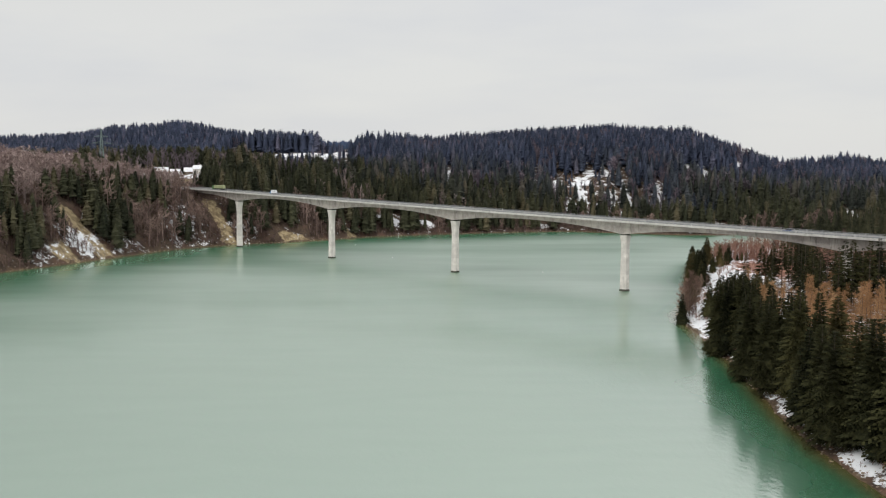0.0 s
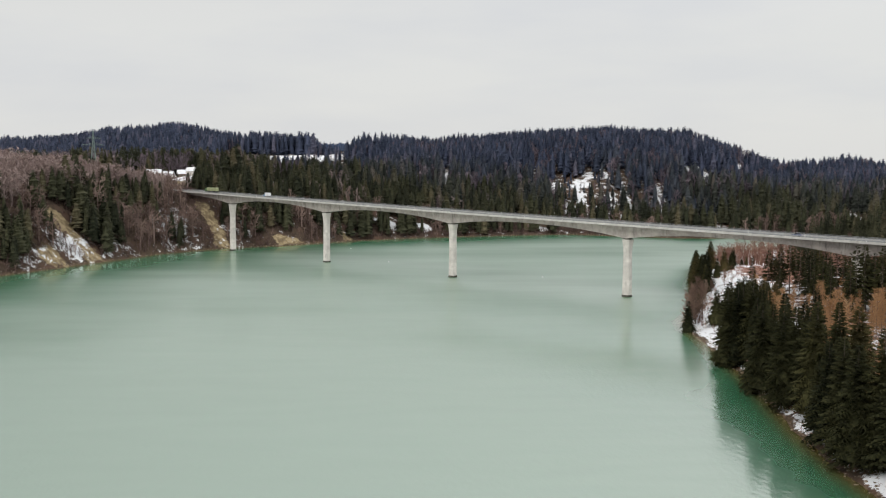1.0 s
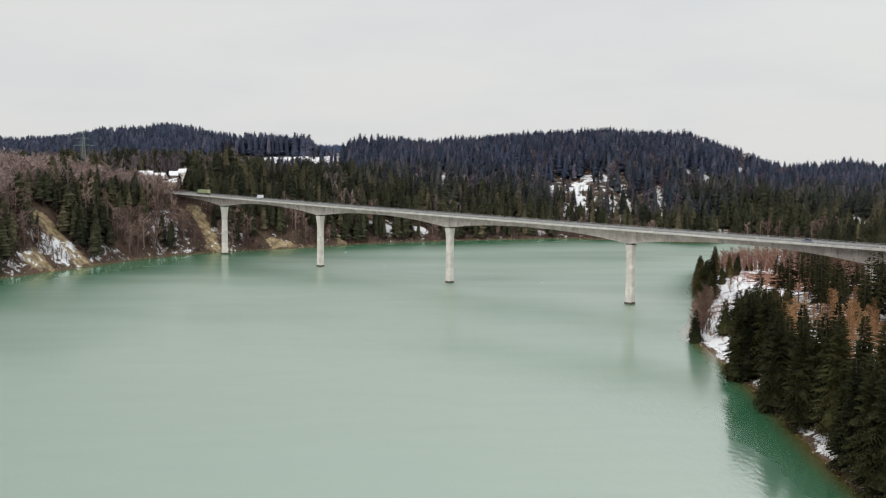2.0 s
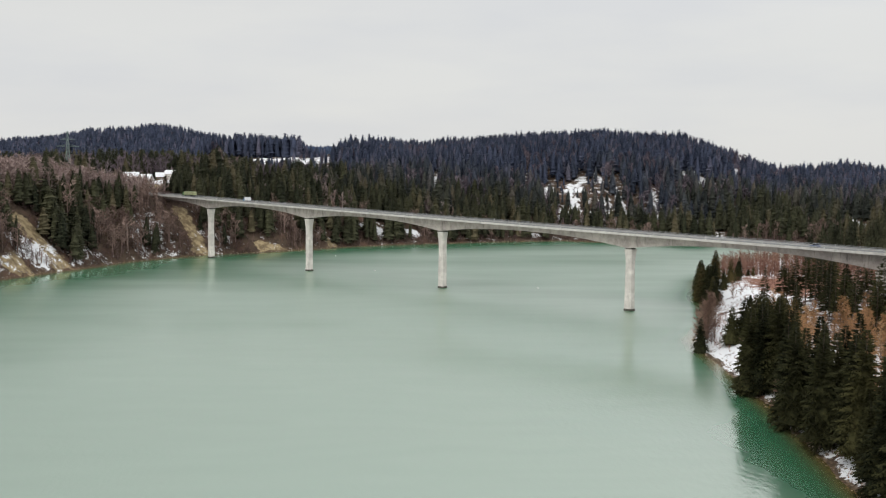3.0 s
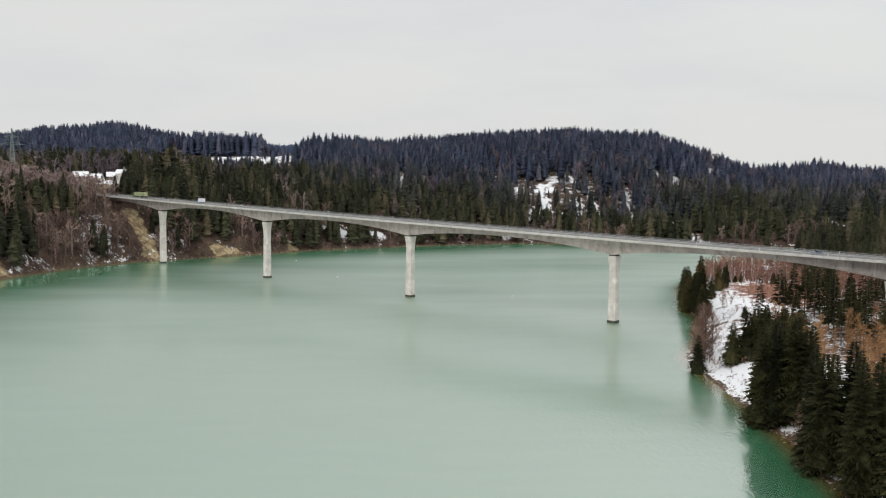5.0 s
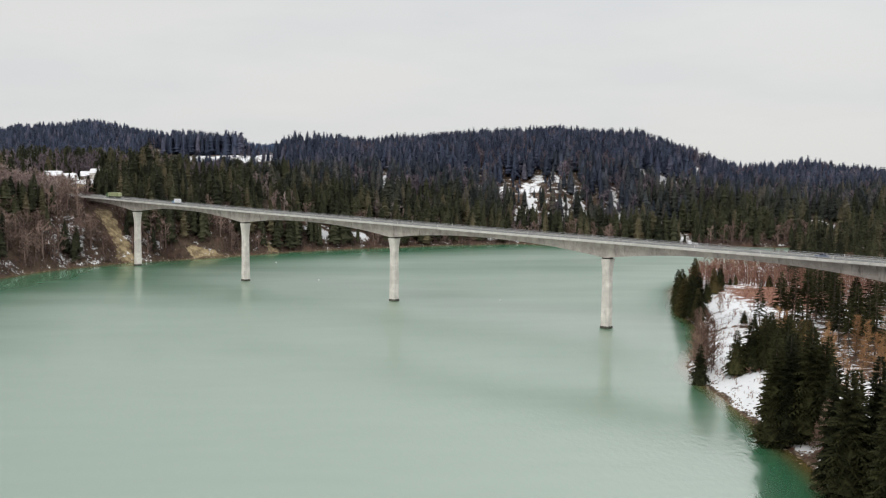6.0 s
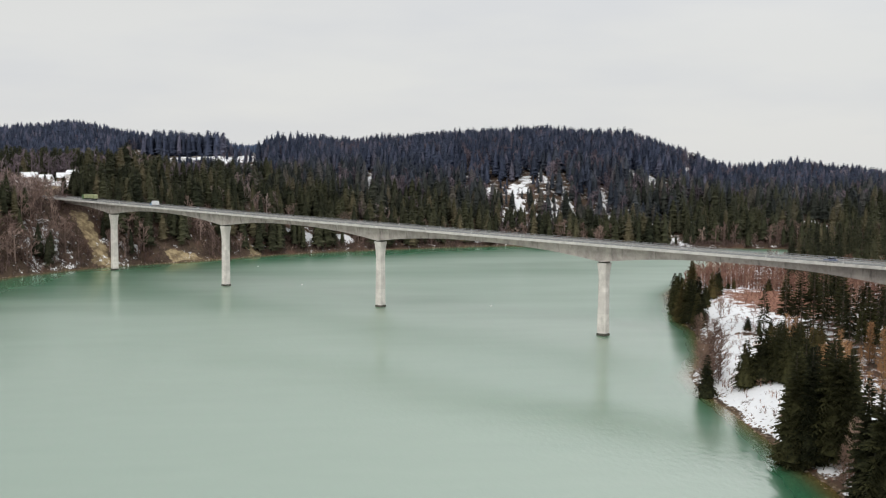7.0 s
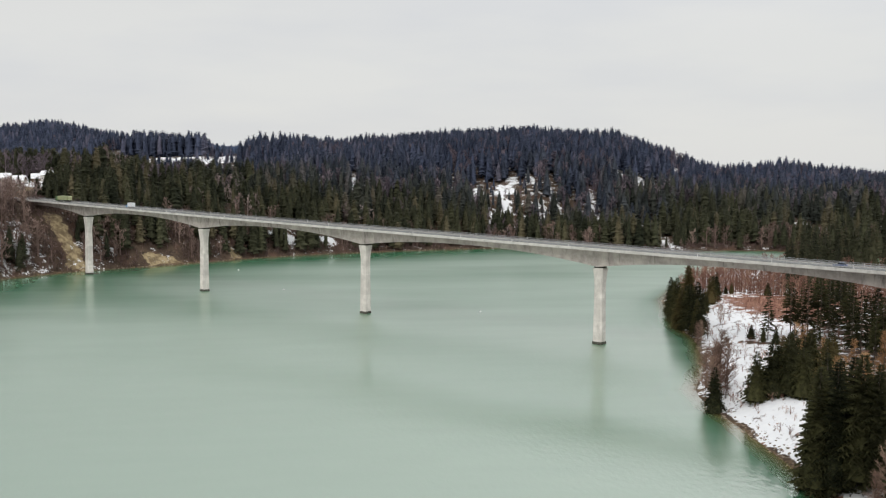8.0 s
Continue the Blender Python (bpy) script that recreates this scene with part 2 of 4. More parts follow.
def add_tube(bm, a, b, ra, rb=None, sides=6):
    """A tapered bar from a to b."""
    a, b = Vector(a), Vector(b)
    rb = ra if rb is None else rb
    turn = (b - a).to_track_quat("Z", "Y").to_matrix().to_4x4()
    bmesh.ops.create_cone(bm, cap_ends=True, segments=sides, radius1=ra, radius2=rb, depth=(b - a).length,
                          matrix=Matrix.Translation((a + b) / 2) @ turn)


def add_loft(bm, rings, closed=True, caps=True):
    """Skins rings of places, each with the same count."""
    rows = [[bm.verts.new(p) for p in ring] for ring in rings]
    count = len(rows[0])
    for r0, r1 in zip(rows, rows[1:]):
        for i in range(count if closed else count - 1):
            j = (i + 1) % count
            bm.faces.new((r0[i], r0[j], r1[j], r1[i]))
    if caps and closed:
        bm.faces.new(rows[0][::-1])
        bm.faces.new(rows[-1])


# ---- the land ----------------------------------------------------------
# shoreline of the lake, round its water
SHORE_WEST = [(-345, -700), (-320, -100), (-290, 300), (-234, 540), (-208, 602), (-194, 640), (-175, 692), (-154, 725),
    (-135, 748), (-101, 772), (-74, 797), (-38, 832), (8, 860), (69, 890)]
SHORE_NORTH = [(152, 918), (200, 892), (240, 872), (285, 871), (330, 884), (368, 880), (398, 850), (425, 800), (480, 778),
    (900, 800), (900, 720), (450, 700), (285, 702), (243, 690)]
SHORE_EAST = [(210, 655), (192, 622), (174, 585), (163, 548), (150, 500), (146, 470), (131, 425), (113, 388), (109, 360),
    (106, 318), (102, 279), (98, 248), (93, 214), (91, 185), (92, 158), (98, 90), (120, -70), (160, -300), (180, -700)]
SHORE = np.array(SHORE_WEST + SHORE_NORTH + SHORE_EAST, float)
# heights of the land away from the banks
HILLS_WEST = [(-285, 690, 53), (-200, 800, 41), (-203, 955, 50), (-208, 912, 49), (-165, 905, 59), (-118, 898, 38), (-128, 950, 45),
    (-105, 1050, 47), (-70, 1010, 47), (-110, 1105, 50), (-205, 1110, 58), (-380, 880, 48), (-290, 920, 52), (-35, 1060, 52)]
# a snowy saddle between the western hill and the central one
SADDLE = [(-125, 1165, 66), (-180, 1260, 72), (-95, 1290, 75), (-160, 1480, 77), (-165, 1585, 81), (-265, 1600, 84),
    (-90, 1640, 60), (-69, 1345, 80), (-110, 1760, 55)]
HILLS_FAR = [(-410, 1725, 117), (-615, 1725, 87), (-330, 1680, 101), (-285, 1640, 84), (-262, 1400, 64), (-450, 1380, 52),
    (-640, 1350, 48), (-210, 1800, 74)]
HILLS_EAST = [(22, 1275, 75), (100, 1275, 81), (169, 1275, 88), (272, 1275, 93), (369, 1275, 90),
    (440, 1300, 52), (490, 1300, 38), (557, 1300, 42), (660, 1275, 38), (190, 1085, 76), (190, 1045, 70), (162, 1045, 66),
    (226, 1045, 64), (190, 1002, 18), (160, 1000, 20), (230, 1000, 20), (292, 985, 9), (430, 970, 17), (406, 1184, 68),
    (438, 1180, 32), (478, 1190, 52), (536, 1210, 59), (590, 1215, 49), (150, 375, 5), (220, 450, 7), (215, 600, 5),
    (420, 450, 24), (140, 200, 7)]
HILLS = np.array(HILLS_WEST + SADDLE + HILLS_FAR + HILLS_EAST, float)


def shore_distance(x, y):
    """Metres from the shoreline: positive on land, negative on water."""
    p = np.stack([x, y], -1)
    best = np.full(x.shape, 1e9)
    inside = np.zeros(x.shape, bool)
    for a, b in zip(SHORE, np.roll(SHORE, -1, 0)):
        ab = b - a
        u = np.clip(((p - a) @ ab) / (ab @ ab), 0, 1)
        best = np.minimum(best, np.hypot(*np.moveaxis(p - a - u[..., None] * ab, -1, 0)))
        crosses = (a[1] > y) != (b[1] > y)
        with np.errstate(divide="ignore", invalid="ignore"):
            inside ^= crosses & (x < a[0] + (y - a[1]) * ab[0] / ab[1])
    return np.where(inside, -best, best)


def ripple_noise(x, y, size, seed=0):
    """Smooth value noise, -1 to 1, with features about size metres across."""
    table = np.random.RandomState(100 + seed).uniform(-1, 1, (64, 64))
    u, v = x / size + 17.3, y / size + 5.1
    i, j = np.floor(u).astype(int), np.floor(v).astype(int)
    fu, fv = u - i, v - j
    fu, fv = fu * fu * (3 - 2 * fu), fv * fv * (3 - 2 * fv)
    t = lambda a, b: table[a % 64, b % 64]
    return (t(i, j) * (1 - fu) + t(i + 1, j) * fu) * (1 - fv) + (t(i, j + 1) * (1 - fu) + t(i + 1, j + 1) * fu) * fv


def smooth(v, low, high):
    u = np.clip((v - low) / (high - low), 0, 1)
    return u * u * (3 - 2 * u)


_gap = np.hypot(HILLS[:, None, 0] - HILLS[None, :, 0], HILLS[:, None, 1] - HILLS[None, :, 1])
_weights = np.linalg.solve(np.block([[_gap + 6.0 * -np.eye(len(HILLS)), np.ones((len(HILLS), 1))],
                                     [np.ones((1, len(HILLS))), np.zeros((1, 1))]]), np.r_[HILLS[:, 2], 0.0])


def hill_height(x, y):
    z = np.full(x.shape, _weights[-1])
    for (hx, hy, _), w in zip(HILLS, _weights):
        z = z + w * np.hypot(x - hx, y - hy)
    far = smooth(np.maximum(np.abs(x - 20) - 750, y - 1850), 0, 700)
    far = np.maximum(far, smooth(-y, -60, 300))
    back = 45 + 14 * ripple_noise(x, y, 700, 3) + 66 * np.exp(-((y - 3300) / 500) ** 2) * smooth(-x, -700, 100) + 6 * np.exp(-((y - 3000) / 500) ** 2)
    z = z * (1 - far) + back * far
    return np.maximum(z + 2.0 * ripple_noise(x, y, 60, 1), 3.0)


# bare clay scars on the banks: foot, way uphill, length, half width
SCARS = [((-199, 630), (-0.95, 0.30), 36, 8.5), ((-211, 598), (-0.93, 0.36), 12, 9), ((-138, 745), (-0.63, 0.77), 40, 6.0), ((-90, 777), (-0.40, 0.91), 13, 14), ((-50, 822), (-0.75, 0.66), 15, 3.5), ((-186, 838), (-0.2, 0.98), 16, 9)]
# open snowy clearings: centre, radii
CLEARINGS_WEST = [((-165, 1340), (120, 190)), ((-100, 1240), (46, 44)), ((-195, 858), (9, 9)), ((-198, 888), (13, 30)),
    ((-222, 935), (48, 34)), ((-44, 1110), (10, 22)), ((-22, 1085), (6, 16)), ((6, 1050), (5, 30)), ((38, 1040), (4, 80)), ((-300, 925), (30, 26)), ((-18, 866), (13, 8)), ((14, 884), (8, 8))]
CLEARINGS_HILL = [((183, 1050), (12, 22)), ((195, 1072), (8, 16)), ((156, 1040), (8, 20)), ((174, 985), (3, 38)),
    ((190, 985), (3, 30)), ((212, 990), (3, 40)), ((163, 988), (4, 32)), ((212, 1070), (5, 16)), ((148, 1046), (4, 16))]
CLEARINGS_EAST = [((204, 955), (3, 42)), ((190, 948), (3, 40)), ((221, 952), (4, 42)), ((236, 945), (3, 36)),
    ((290, 920), (13, 46)), ((178, 1000), (5, 50)), ((206, 985), (4, 50)), ((224, 1000), (5, 60)), ((292, 955), (14, 40)),
    ((312, 1105), (7, 26)), ((334, 1100), (7, 24)), ((330, 1126), (5, 20)), ((388, 1170), (9, 22)), ((402, 1166), (5, 18)),
    ((438, 1150), (12, 34)), ((430, 955), (16, 34)), ((478, 925), (18, 30)), ((124, 926), (12, 8)), ((520, 940), (18, 36)),
    ((372, 1100), (6, 46)), ((44, 1066), (4, 24)), ((345, 985), (4, 40)), ((395, 990), (4, 44)), ((260, 1010), (4, 50))]
CLEARINGS = CLEARINGS_WEST + CLEARINGS_HILL + CLEARINGS_EAST
# stretches where the growth stays low
LOW_GROWTH = [((-215, 872), (48, 98)), ((-205, 622), (14, 22)), ((180, 1040), (36, 32)), ((-150, 1180), (80, 40)), ((428, 905), (26, 30)), ((322, 1076), (24, 26)), ((394, 1140), (18, 22)), ((438, 1122), (14, 26)), ((472, 890), (24, 26)), ((430, 926), (18, 22)), ((292, 935), (20, 34)), ((-160, 770), (16, 30)), ((-114, 905), (16, 60))]


def scar_mask(x, y):
    m = np.zeros(x.shape)
    for (fx, fy), (ux, uy), length, half in SCARS:
        along, across = (x - fx) * ux + (y - fy) * uy, (x - fx) * -uy + (y - fy) * ux
        m = np.maximum(m, smooth(along, -4, 1) * (1 - smooth(along, length - 6, length + 3)) * (1 - smooth(np.abs(across), half * 0.7, half * 1.2)))
    return m


def clearing_mask(x, y):
    m = np.zeros(x.shape)
    for (cx, cy), (rx, ry) in CLEARINGS:
        m = np.maximum(m, 1 - smooth(np.hypot((x - cx) / rx, (y - cy) / ry) + 0.22 * ripple_noise(x, y, 11, 21), 0.65, 1.1))
    return m


def low_mask(x, y):
    m = np.zeros(x.shape)
    for (cx, cy), (rx, ry) in LOW_GROWTH:
        m = np.maximum(m, 1 - smooth(np.hypot((x - cx) / rx, (y - cy) / ry), 0.75, 1.1))
    return m


def land_height(x, y):
    x, y = np.asarray(x, float), np.asarray(y, float)
    east = smooth(x, 60, 85) * (1 - smooth(y, 690, 760))
    d = shore_distance(x, y) + (1 - 0.55 * east) * (1.6 * ripple_noise(x, y, 14, 7) + 0.8 * ripple_noise(x, y, 5, 8)) + 0.4 * east
    top = hill_height(x, y)
    left = 1 - smooth(x, -100, 60)
    slope = 0.34 + 0.62 * left + 0.10 * east
    rise, soft = slope * np.maximum(d, 0), 0.12 * top
    land = -soft * np.logaddexp(-rise / soft, -top / soft) + soft * np.log1p(np.exp(-top / soft))
    land = land + (0.6 * ripple_noise(x, y, 9, 2) + 1.8 * left * ripple_noise(x, y, 16, 4)) * smooth(d, 2, 14)
    return np.where(d > 0, land, np.maximum(0.30 * d, -9.0))


def lines(*spans):
    out = []
    for a, b, step in spans:
        out += list(np.arange(a, b, step))
    return np.array(out + [spans[-1][1]], float)


GX = lines((-4600, -1000, 300), (-1000, -420, 40), (-420, -240, 9), (-240, 60, 4), (60, 260, 2.5), (260, 700, 9), (700, 1100, 40), (1100, 4600, 300))
GY = lines((-4600, -800, 350), (-800, 60, 45), (60, 120, 6), (120, 640, 2.8), (640, 960, 4), (960, 1340, 9), (1340, 1900, 22), (1900, 3700, 90), (3700, 4700, 250))


def grid_tris(nx, ny):
    i = (np.arange(ny - 1)[:, None] * nx + np.arange(nx - 1)[None]).ravel()
    return np.concatenate([np.stack([i, i + 1, i + nx + 1], -1), np.stack([i, i + nx + 1, i + nx], -1)])


def store(me, name, values):
    a = me.attributes.new(name, "FLOAT", "POINT")
    a.data.foreach_set("value", np.asarray(values, np.float32).ravel())


def build_land():
    x, y = np.meshgrid(GX, GY)
    z = land_height(x, y)
    tris = grid_tris(len(GX), len(GY))
    me = mesh_of("ground", np.stack([x, y, z], -1).reshape(-1, 3), tris, M_GROUND, smooth=True)
    d = shore_distance(x, y)
    east = smooth(x, 60, 95) * (1 - smooth(y, 690, 760))
    left = 1 - smooth(x, -110, -20)
    drifts = sum(np.exp(-((y - at) / long) ** 2) for at, long in ((174, 9), (220, 8), (236, 3.5), (256, 3), (269, 8)))
    bank_snow = (1 - smooth(d, 9, 14)) * (1 - smooth(y, 300, 330)) * (0.12 * smooth(ripple_noise(x, y, 17, 31), -0.1, 0.25) + 0.47 * drifts)
    open_ground = east * (0.28 + bank_snow + 0.36 * (1 - smooth(d, 22, 50)) * smooth(y, 270, 300))
    rust_field = np.exp(-((x - 194) / 18) ** 2 - ((y - 515) / 34) ** 2)
    track = np.exp(-(((x - 143) * 0.66 + (y - 440) * 0.75) / 1.3) ** 2) * smooth(x, 138, 144)
    foot = 0.9 * np.exp(-((x + 208) / 14) ** 2 - ((y - 624) / 16) ** 2) + np.exp(-((x + 222) / 10) ** 2 - ((y - 586) / 22) ** 2)
    drift = 1.7 * np.exp(-((x + 173) / 11) ** 2 - ((y - 735) / 15) ** 2)
    snow = 0.22 + 0.14 * smooth(y, 930, 1000) + 0.17 * left * (1 - smooth(d, 14, 44)) * smooth(ripple_noise(x, y, 30, 41), -0.35, 0.25) + 0.27 * foot + 0.2 * drift + 0.09 * smooth(y, 800, 840) * (1 - smooth(d, 4, 18)) + open_ground * 0.75 - (0.45 * rust_field + 0.5 * track) * east
    snow = np.maximum(snow, 0.22 + 0.42 * clearing_mask(x, y))
    snow = snow - 0.30 * scar_mask(x, y) * smooth(d, 12, 26)
    store(me, "snow", snow * smooth(z, 0.05, 0.35))
    store(me, "clay", scar_mask(x, y))
    store(me, "reed", rust_field * east + 0.34 * east)
    store(me, "shore", 1 - smooth(z, 0.05, 0.45))
    return tagged(new("ground", me), "winter ground with patchy snow, leaf litter and bare clay banks", "ground", kind="structure")


def build_water():
    x, y = np.meshgrid(GX[(GX > -1000) & (GX < 1100)], GY[(GY > -801) & (GY < 1000)][::2])
    nx, ny = x.shape[1], x.shape[0]
    me = mesh_of("water", np.stack([x, y, 0 * x], -1).reshape(-1, 3), grid_tris(nx, ny), M_WATER, smooth=True)
    d = -shore_distance(x, y)
    store(me, "shallow", 1 - smooth(d, -1.0, 7.0))
    # sheltered water under the wooded shores
    near_side = smooth(x, 40, 110) * (1 - smooth(y, 650, 720))
    reach = (66.0 - 52.0 * near_side) * (1 - 0.75 * smooth(x, 110, 220))
    open_channel = smooth(x, 262, 300)
    store(me, "lee", np.exp(-(np.maximum(d, 0.0) / reach) ** 1.6) * (1 - 0.98 * open_channel))
    return tagged(new("water", me), "milky green lake water with faint wind ripples", "lake", kind="structure")


build_land()
build_water()


# ---- the bridge --------------------------------------------------------
ALONG, ACROSS = np.array([0.670, -0.7425]), np.array([-0.7425, -0.670])
PIER_S = [0.0, 117.0, 234.0, 351.5, 461.0, 551.0]
BRIDGE_FROM, BRIDGE_TO = -92.0, 625.0
DECK_HALF = 5.9


def bridge_place(s, across=0.0, up=0.0):
    """A place on the bridge: s metres from its first pier, across towards the open lake, up from the road."""
    bow = -9.8e-5 * s * (s - 351.5)
    p = np.array([-128.6, 727.4]) + ALONG * s + ACROSS * (bow + across)
    return Vector((p[0], p[1], road_level(s) + up))


def road_level(s):
    return 41.3 - 0.0178 * s


def bridge_turn(s):
    a, b = bridge_place(s - 0.5), bridge_place(s + 0.5)
    return math.degrees(math.atan2(b.y - a.y, b.x - a.x))


def girder_depth(s):
    """Depth of the haunched girder: deep over the piers, slim at midspan."""
    stops = [BRIDGE_FROM - 20] + PIER_S + [BRIDGE_TO + 20]
    for a, b in zip(stops, stops[1:]):
        if a <= s <= b:
            u = abs(2 * (s - a) / (b - a) - 1)
            return 2.9 + 3.9 * u ** 2.2
    return 3.0


def build_bridge():
    bridge = empty("bridge", pose(0, 0, 0), "long grey concrete girder road bridge on slender piers", "bridge")
    steps = np.arange(BRIDGE_FROM, BRIDGE_TO + 0.1, 3.0)
    # one haunched girder per span
    cuts = [BRIDGE_FROM] + PIER_S + [BRIDGE_TO]
    for a, b in zip(cuts, cuts[1:]):
        bm = bmesh.new()
        rings = []
        for s in np.linspace(a, b - 0.04, int((b - a) / 3)):
            deep = girder_depth(s)
            lean = 0.10 * deep
            rings.append([bridge_place(s, *q) for q in ((3.1, -0.62), (3.1 - lean, -deep), (-3.1 + lean, -deep), (-3.1, -0.62))])
        add_loft(bm, rings)
        part("girder", bm, M_CONCRETE, bridge)
        # cantilevered slab above it
        bm = bmesh.new()
        add_loft(bm, [[bridge_place(s, *q) for q in ((DECK_HALF, -0.02), (DECK_HALF, -0.30), (3.0, -0.66), (-3.0, -0.66), (-DECK_HALF, -0.30), (-DECK_HALF, -0.02))]
                      for s in np.linspace(a, b - 0.04, int((b - a) / 6))])
        part("deck_slab", bm, M_CONCRETE, bridge)
        for side in (1, -1):
            bm = bmesh.new()
            add_loft(bm, [[bridge_place(s, side * c, u) for c, u in ((DECK_HALF + 0.10, 0.22), (DECK_HALF + 0.14, -0.72), (DECK_HALF - 0.02, -0.72), (DECK_HALF - 0.02, -0.10), (4.45, -0.02), (4.45, 0.17))]
                          for s in np.linspace(a, b - 0.04, int((b - a) / 6))])
            part("edge_beam", bm, M_FASCIA, bridge, "bright concrete edge beam with kerb")
            bm = bmesh.new()
            for u, r in ((1.18, 0.05), (0.95, 0.025), (0.72, 0.025), (0.50, 0.025)):
                add_loft(bm, [[bridge_place(s, side * (DECK_HALF - 0.12) + r * c, u + r * h) for c, h in ((1, 1), (1, -1), (-1, -1), (-1, 1))]
                              for s in np.linspace(a, b - 0.04, int((b - a) / 9))])
            for s in np.arange(a + 1, b, 2.5):
                add_loft(bm, [[bridge_place(s + dx, side * (DECK_HALF - 0.12) + dy, u) for dx, dy in ((-0.04, -0.04), (0.04, -0.04), (0.04, 0.04), (-0.04, 0.04))] for u in (0.18, 1.18)])
            part("railing", bm, M_STEEL, bridge, "thin grey steel railing")
            bm = bmesh.new()
            add_loft(bm, [[bridge_place(s, side * c, u) for c, u in ((4.62, 0.75), (4.55, 0.68), (4.62, 0.60), (4.55, 0.52), (4.62, 0.44), (4.68, 0.44), (4.68, 0.75))]
                          for s in np.linspace(a, b - 0.04, int((b - a) / 9))])
            for s in np.arange(a + 1, b, 4.0):
                add_loft(bm, [[bridge_place(s + dx, side * 4.72 + dy, u) for dx, dy in ((-0.06, -0.04), (0.06, -0.04), (0.06, 0.04), (-0.06, 0.04))] for u in (0.16, 0.7)])
            part("guard_rail", bm, M_STEEL, bridge, "galvanised steel guard rail")
    # road surface and its paint
    bm = bmesh.new()
    add_loft(bm, [[bridge_place(s, c, u) for c, u in ((4.44, 0.0), (0, 0.06), (-4.44, 0.0), (-4.44, -0.015), (4.44, -0.015))] for s in steps])
    part("road_surface", bm, M_ROAD, bridge, "grey worn asphalt road surface")
    for c in (3.75, -3.75):
        bm = bmesh.new()
        add_loft(bm, [[bridge_place(s, c + w, 0.0665 - abs(c) * 0.0135 + h) for w, h in ((0.09, 0), (-0.09, 0), (-0.09, -0.01), (0.09, -0.01))] for s in steps])
        part("edge_line", bm, M_LINE, bridge)
    for s in np.arange(BRIDGE_FROM, BRIDGE_TO - 4, 12.0):
        bm = bmesh.new()
        add_loft(bm, [[bridge_place(q, w, 0.064 + h) for w, h in ((0.07, 0), (-0.07, 0), (-0.07, -0.01), (0.07, -0.01))] for q in (s, s + 4)])
        part("centre_dash", bm, M_LINE, bridge)
    # piers: rectangular shafts, slightly wider at the foot, flared heads
    for s in PIER_S:
        p = bridge_place(s)
        soffit = road_level(s) - girder_depth(s)
        foot = min(0.0, float(land_height(p.x, p.y))) - 4.0 if float(land_height(p.x, p.y)) < 0.5 else float(land_height(p.x, p.y)) - 1.0
        turn = Matrix.Rotation(radians(bridge_turn(s)), 3, "Z")

        def ring(half_l, half_w, z, c=0.35):
            pts = []
            for sx, sy, order in ((1, 1, 0), (-1, 1, 1), (-1, -1, 0), (1, -1, 1)):
                a, b = (sx * half_l, sy * (half_w - c)), (sx * (half_l - c), sy * half_w)
                pts += [a, b] if order == 0 else [b, a]
            return [Vector((p.x, p.y, 0)) + turn @ Vector((q[0], q[1], z)) for q in pts]

        bm = bmesh.new()
        low = max(foot, 0.9)
        shape = [(low, 1.85, 1.78)]
        for u in (0.25, 0.5, 0.62, 0.72):
            shape.append((low + u * (soffit - low), 1.85 - 0.30 * u, 1.78 - 0.24 * u))
        for k in range(1, 6):
            u = 0.72 + 0.245 * k / 5
            f = (k / 5) ** 2
            shape.append((low + u * (soffit - low), 1.63 + 0.40 * f, 1.61 + 0.66 * f))
        add_loft(bm, [ring(l, w, z) for z, l, w in shape])
        shaft = part("pier", bm, M_PIER, bridge, "tall pale concrete pier with flared head")
        bm = bmesh.new()
        add_loft(bm, [ring(2.06, 2.31, shape[-1][0]), ring(2.12, 2.38, soffit - 0.75), ring(2.06, 2.32, soffit - 0.45)])
        part("pier_head", bm, M_PIER, shaft)
        bm = bmesh.new()
        add_loft(bm, [ring(1.7, 1.8, soffit - 0.48), ring(1.7, 1.8, soffit + 0.05)])
        part("bearing", bm, M_STAIN, shaft, "dark rubber bearing")
        if foot < 0:
            bm = bmesh.new()
            add_loft(bm, [ring(2.0, 1.92, foot), ring(2.0, 1.92, 0.55), ring(1.92, 1.84, 0.95)])
            part("pier_foot", bm, M_STAIN, shaft, "dark wet band at the waterline")
    # abutments on the banks
    for s0, s1 in ((BRIDGE_FROM - 14, BRIDGE_FROM - 0.03), (BRIDGE_TO + 0.03, BRIDGE_TO + 14)):
        bm = bmesh.new()
        add_loft(bm, [[bridge_place(s, c, u) for c, u in ((DECK_HALF, -0.02), (DECK_HALF, -14), (-DECK_HALF, -14), (-DECK_HALF, -0.02))] for s in (s0, s1)])
        part("abutment", bm, M_CONCRETE, bridge)
    return bridge


build_bridge()


# road on the far bank that leads on from the bridge
def build_road():
    rows = []
    for k in range(40):
        u = k / 39
        s = BRIDGE_FROM - 3 - 165 * u
        bend = -30 * u * u
        p = bridge_place(s, bend)
        rows.append(p)
    bm = bmesh.new()
    rings = []
    for a, p, b in zip([rows[0]] + rows[:-1], rows, rows[1:] + [rows[-1]]):
        side = Vector(((b - a).y, -(b - a).x, 0)).normalized()
        rings.append([p + side * 4.4 + Vector((0, 0, 0.0)), p - side * 4.4, p - side * 9 + Vector((0, 0, -6)), p + side * 9 + Vector((0, 0, -6))])
    add_loft(bm, rings)
    ob = part("road", bm, M_ROAD)
    tagged(ob, "grey asphalt road on an embankment beside the lake", "road", kind="structure")


build_road()


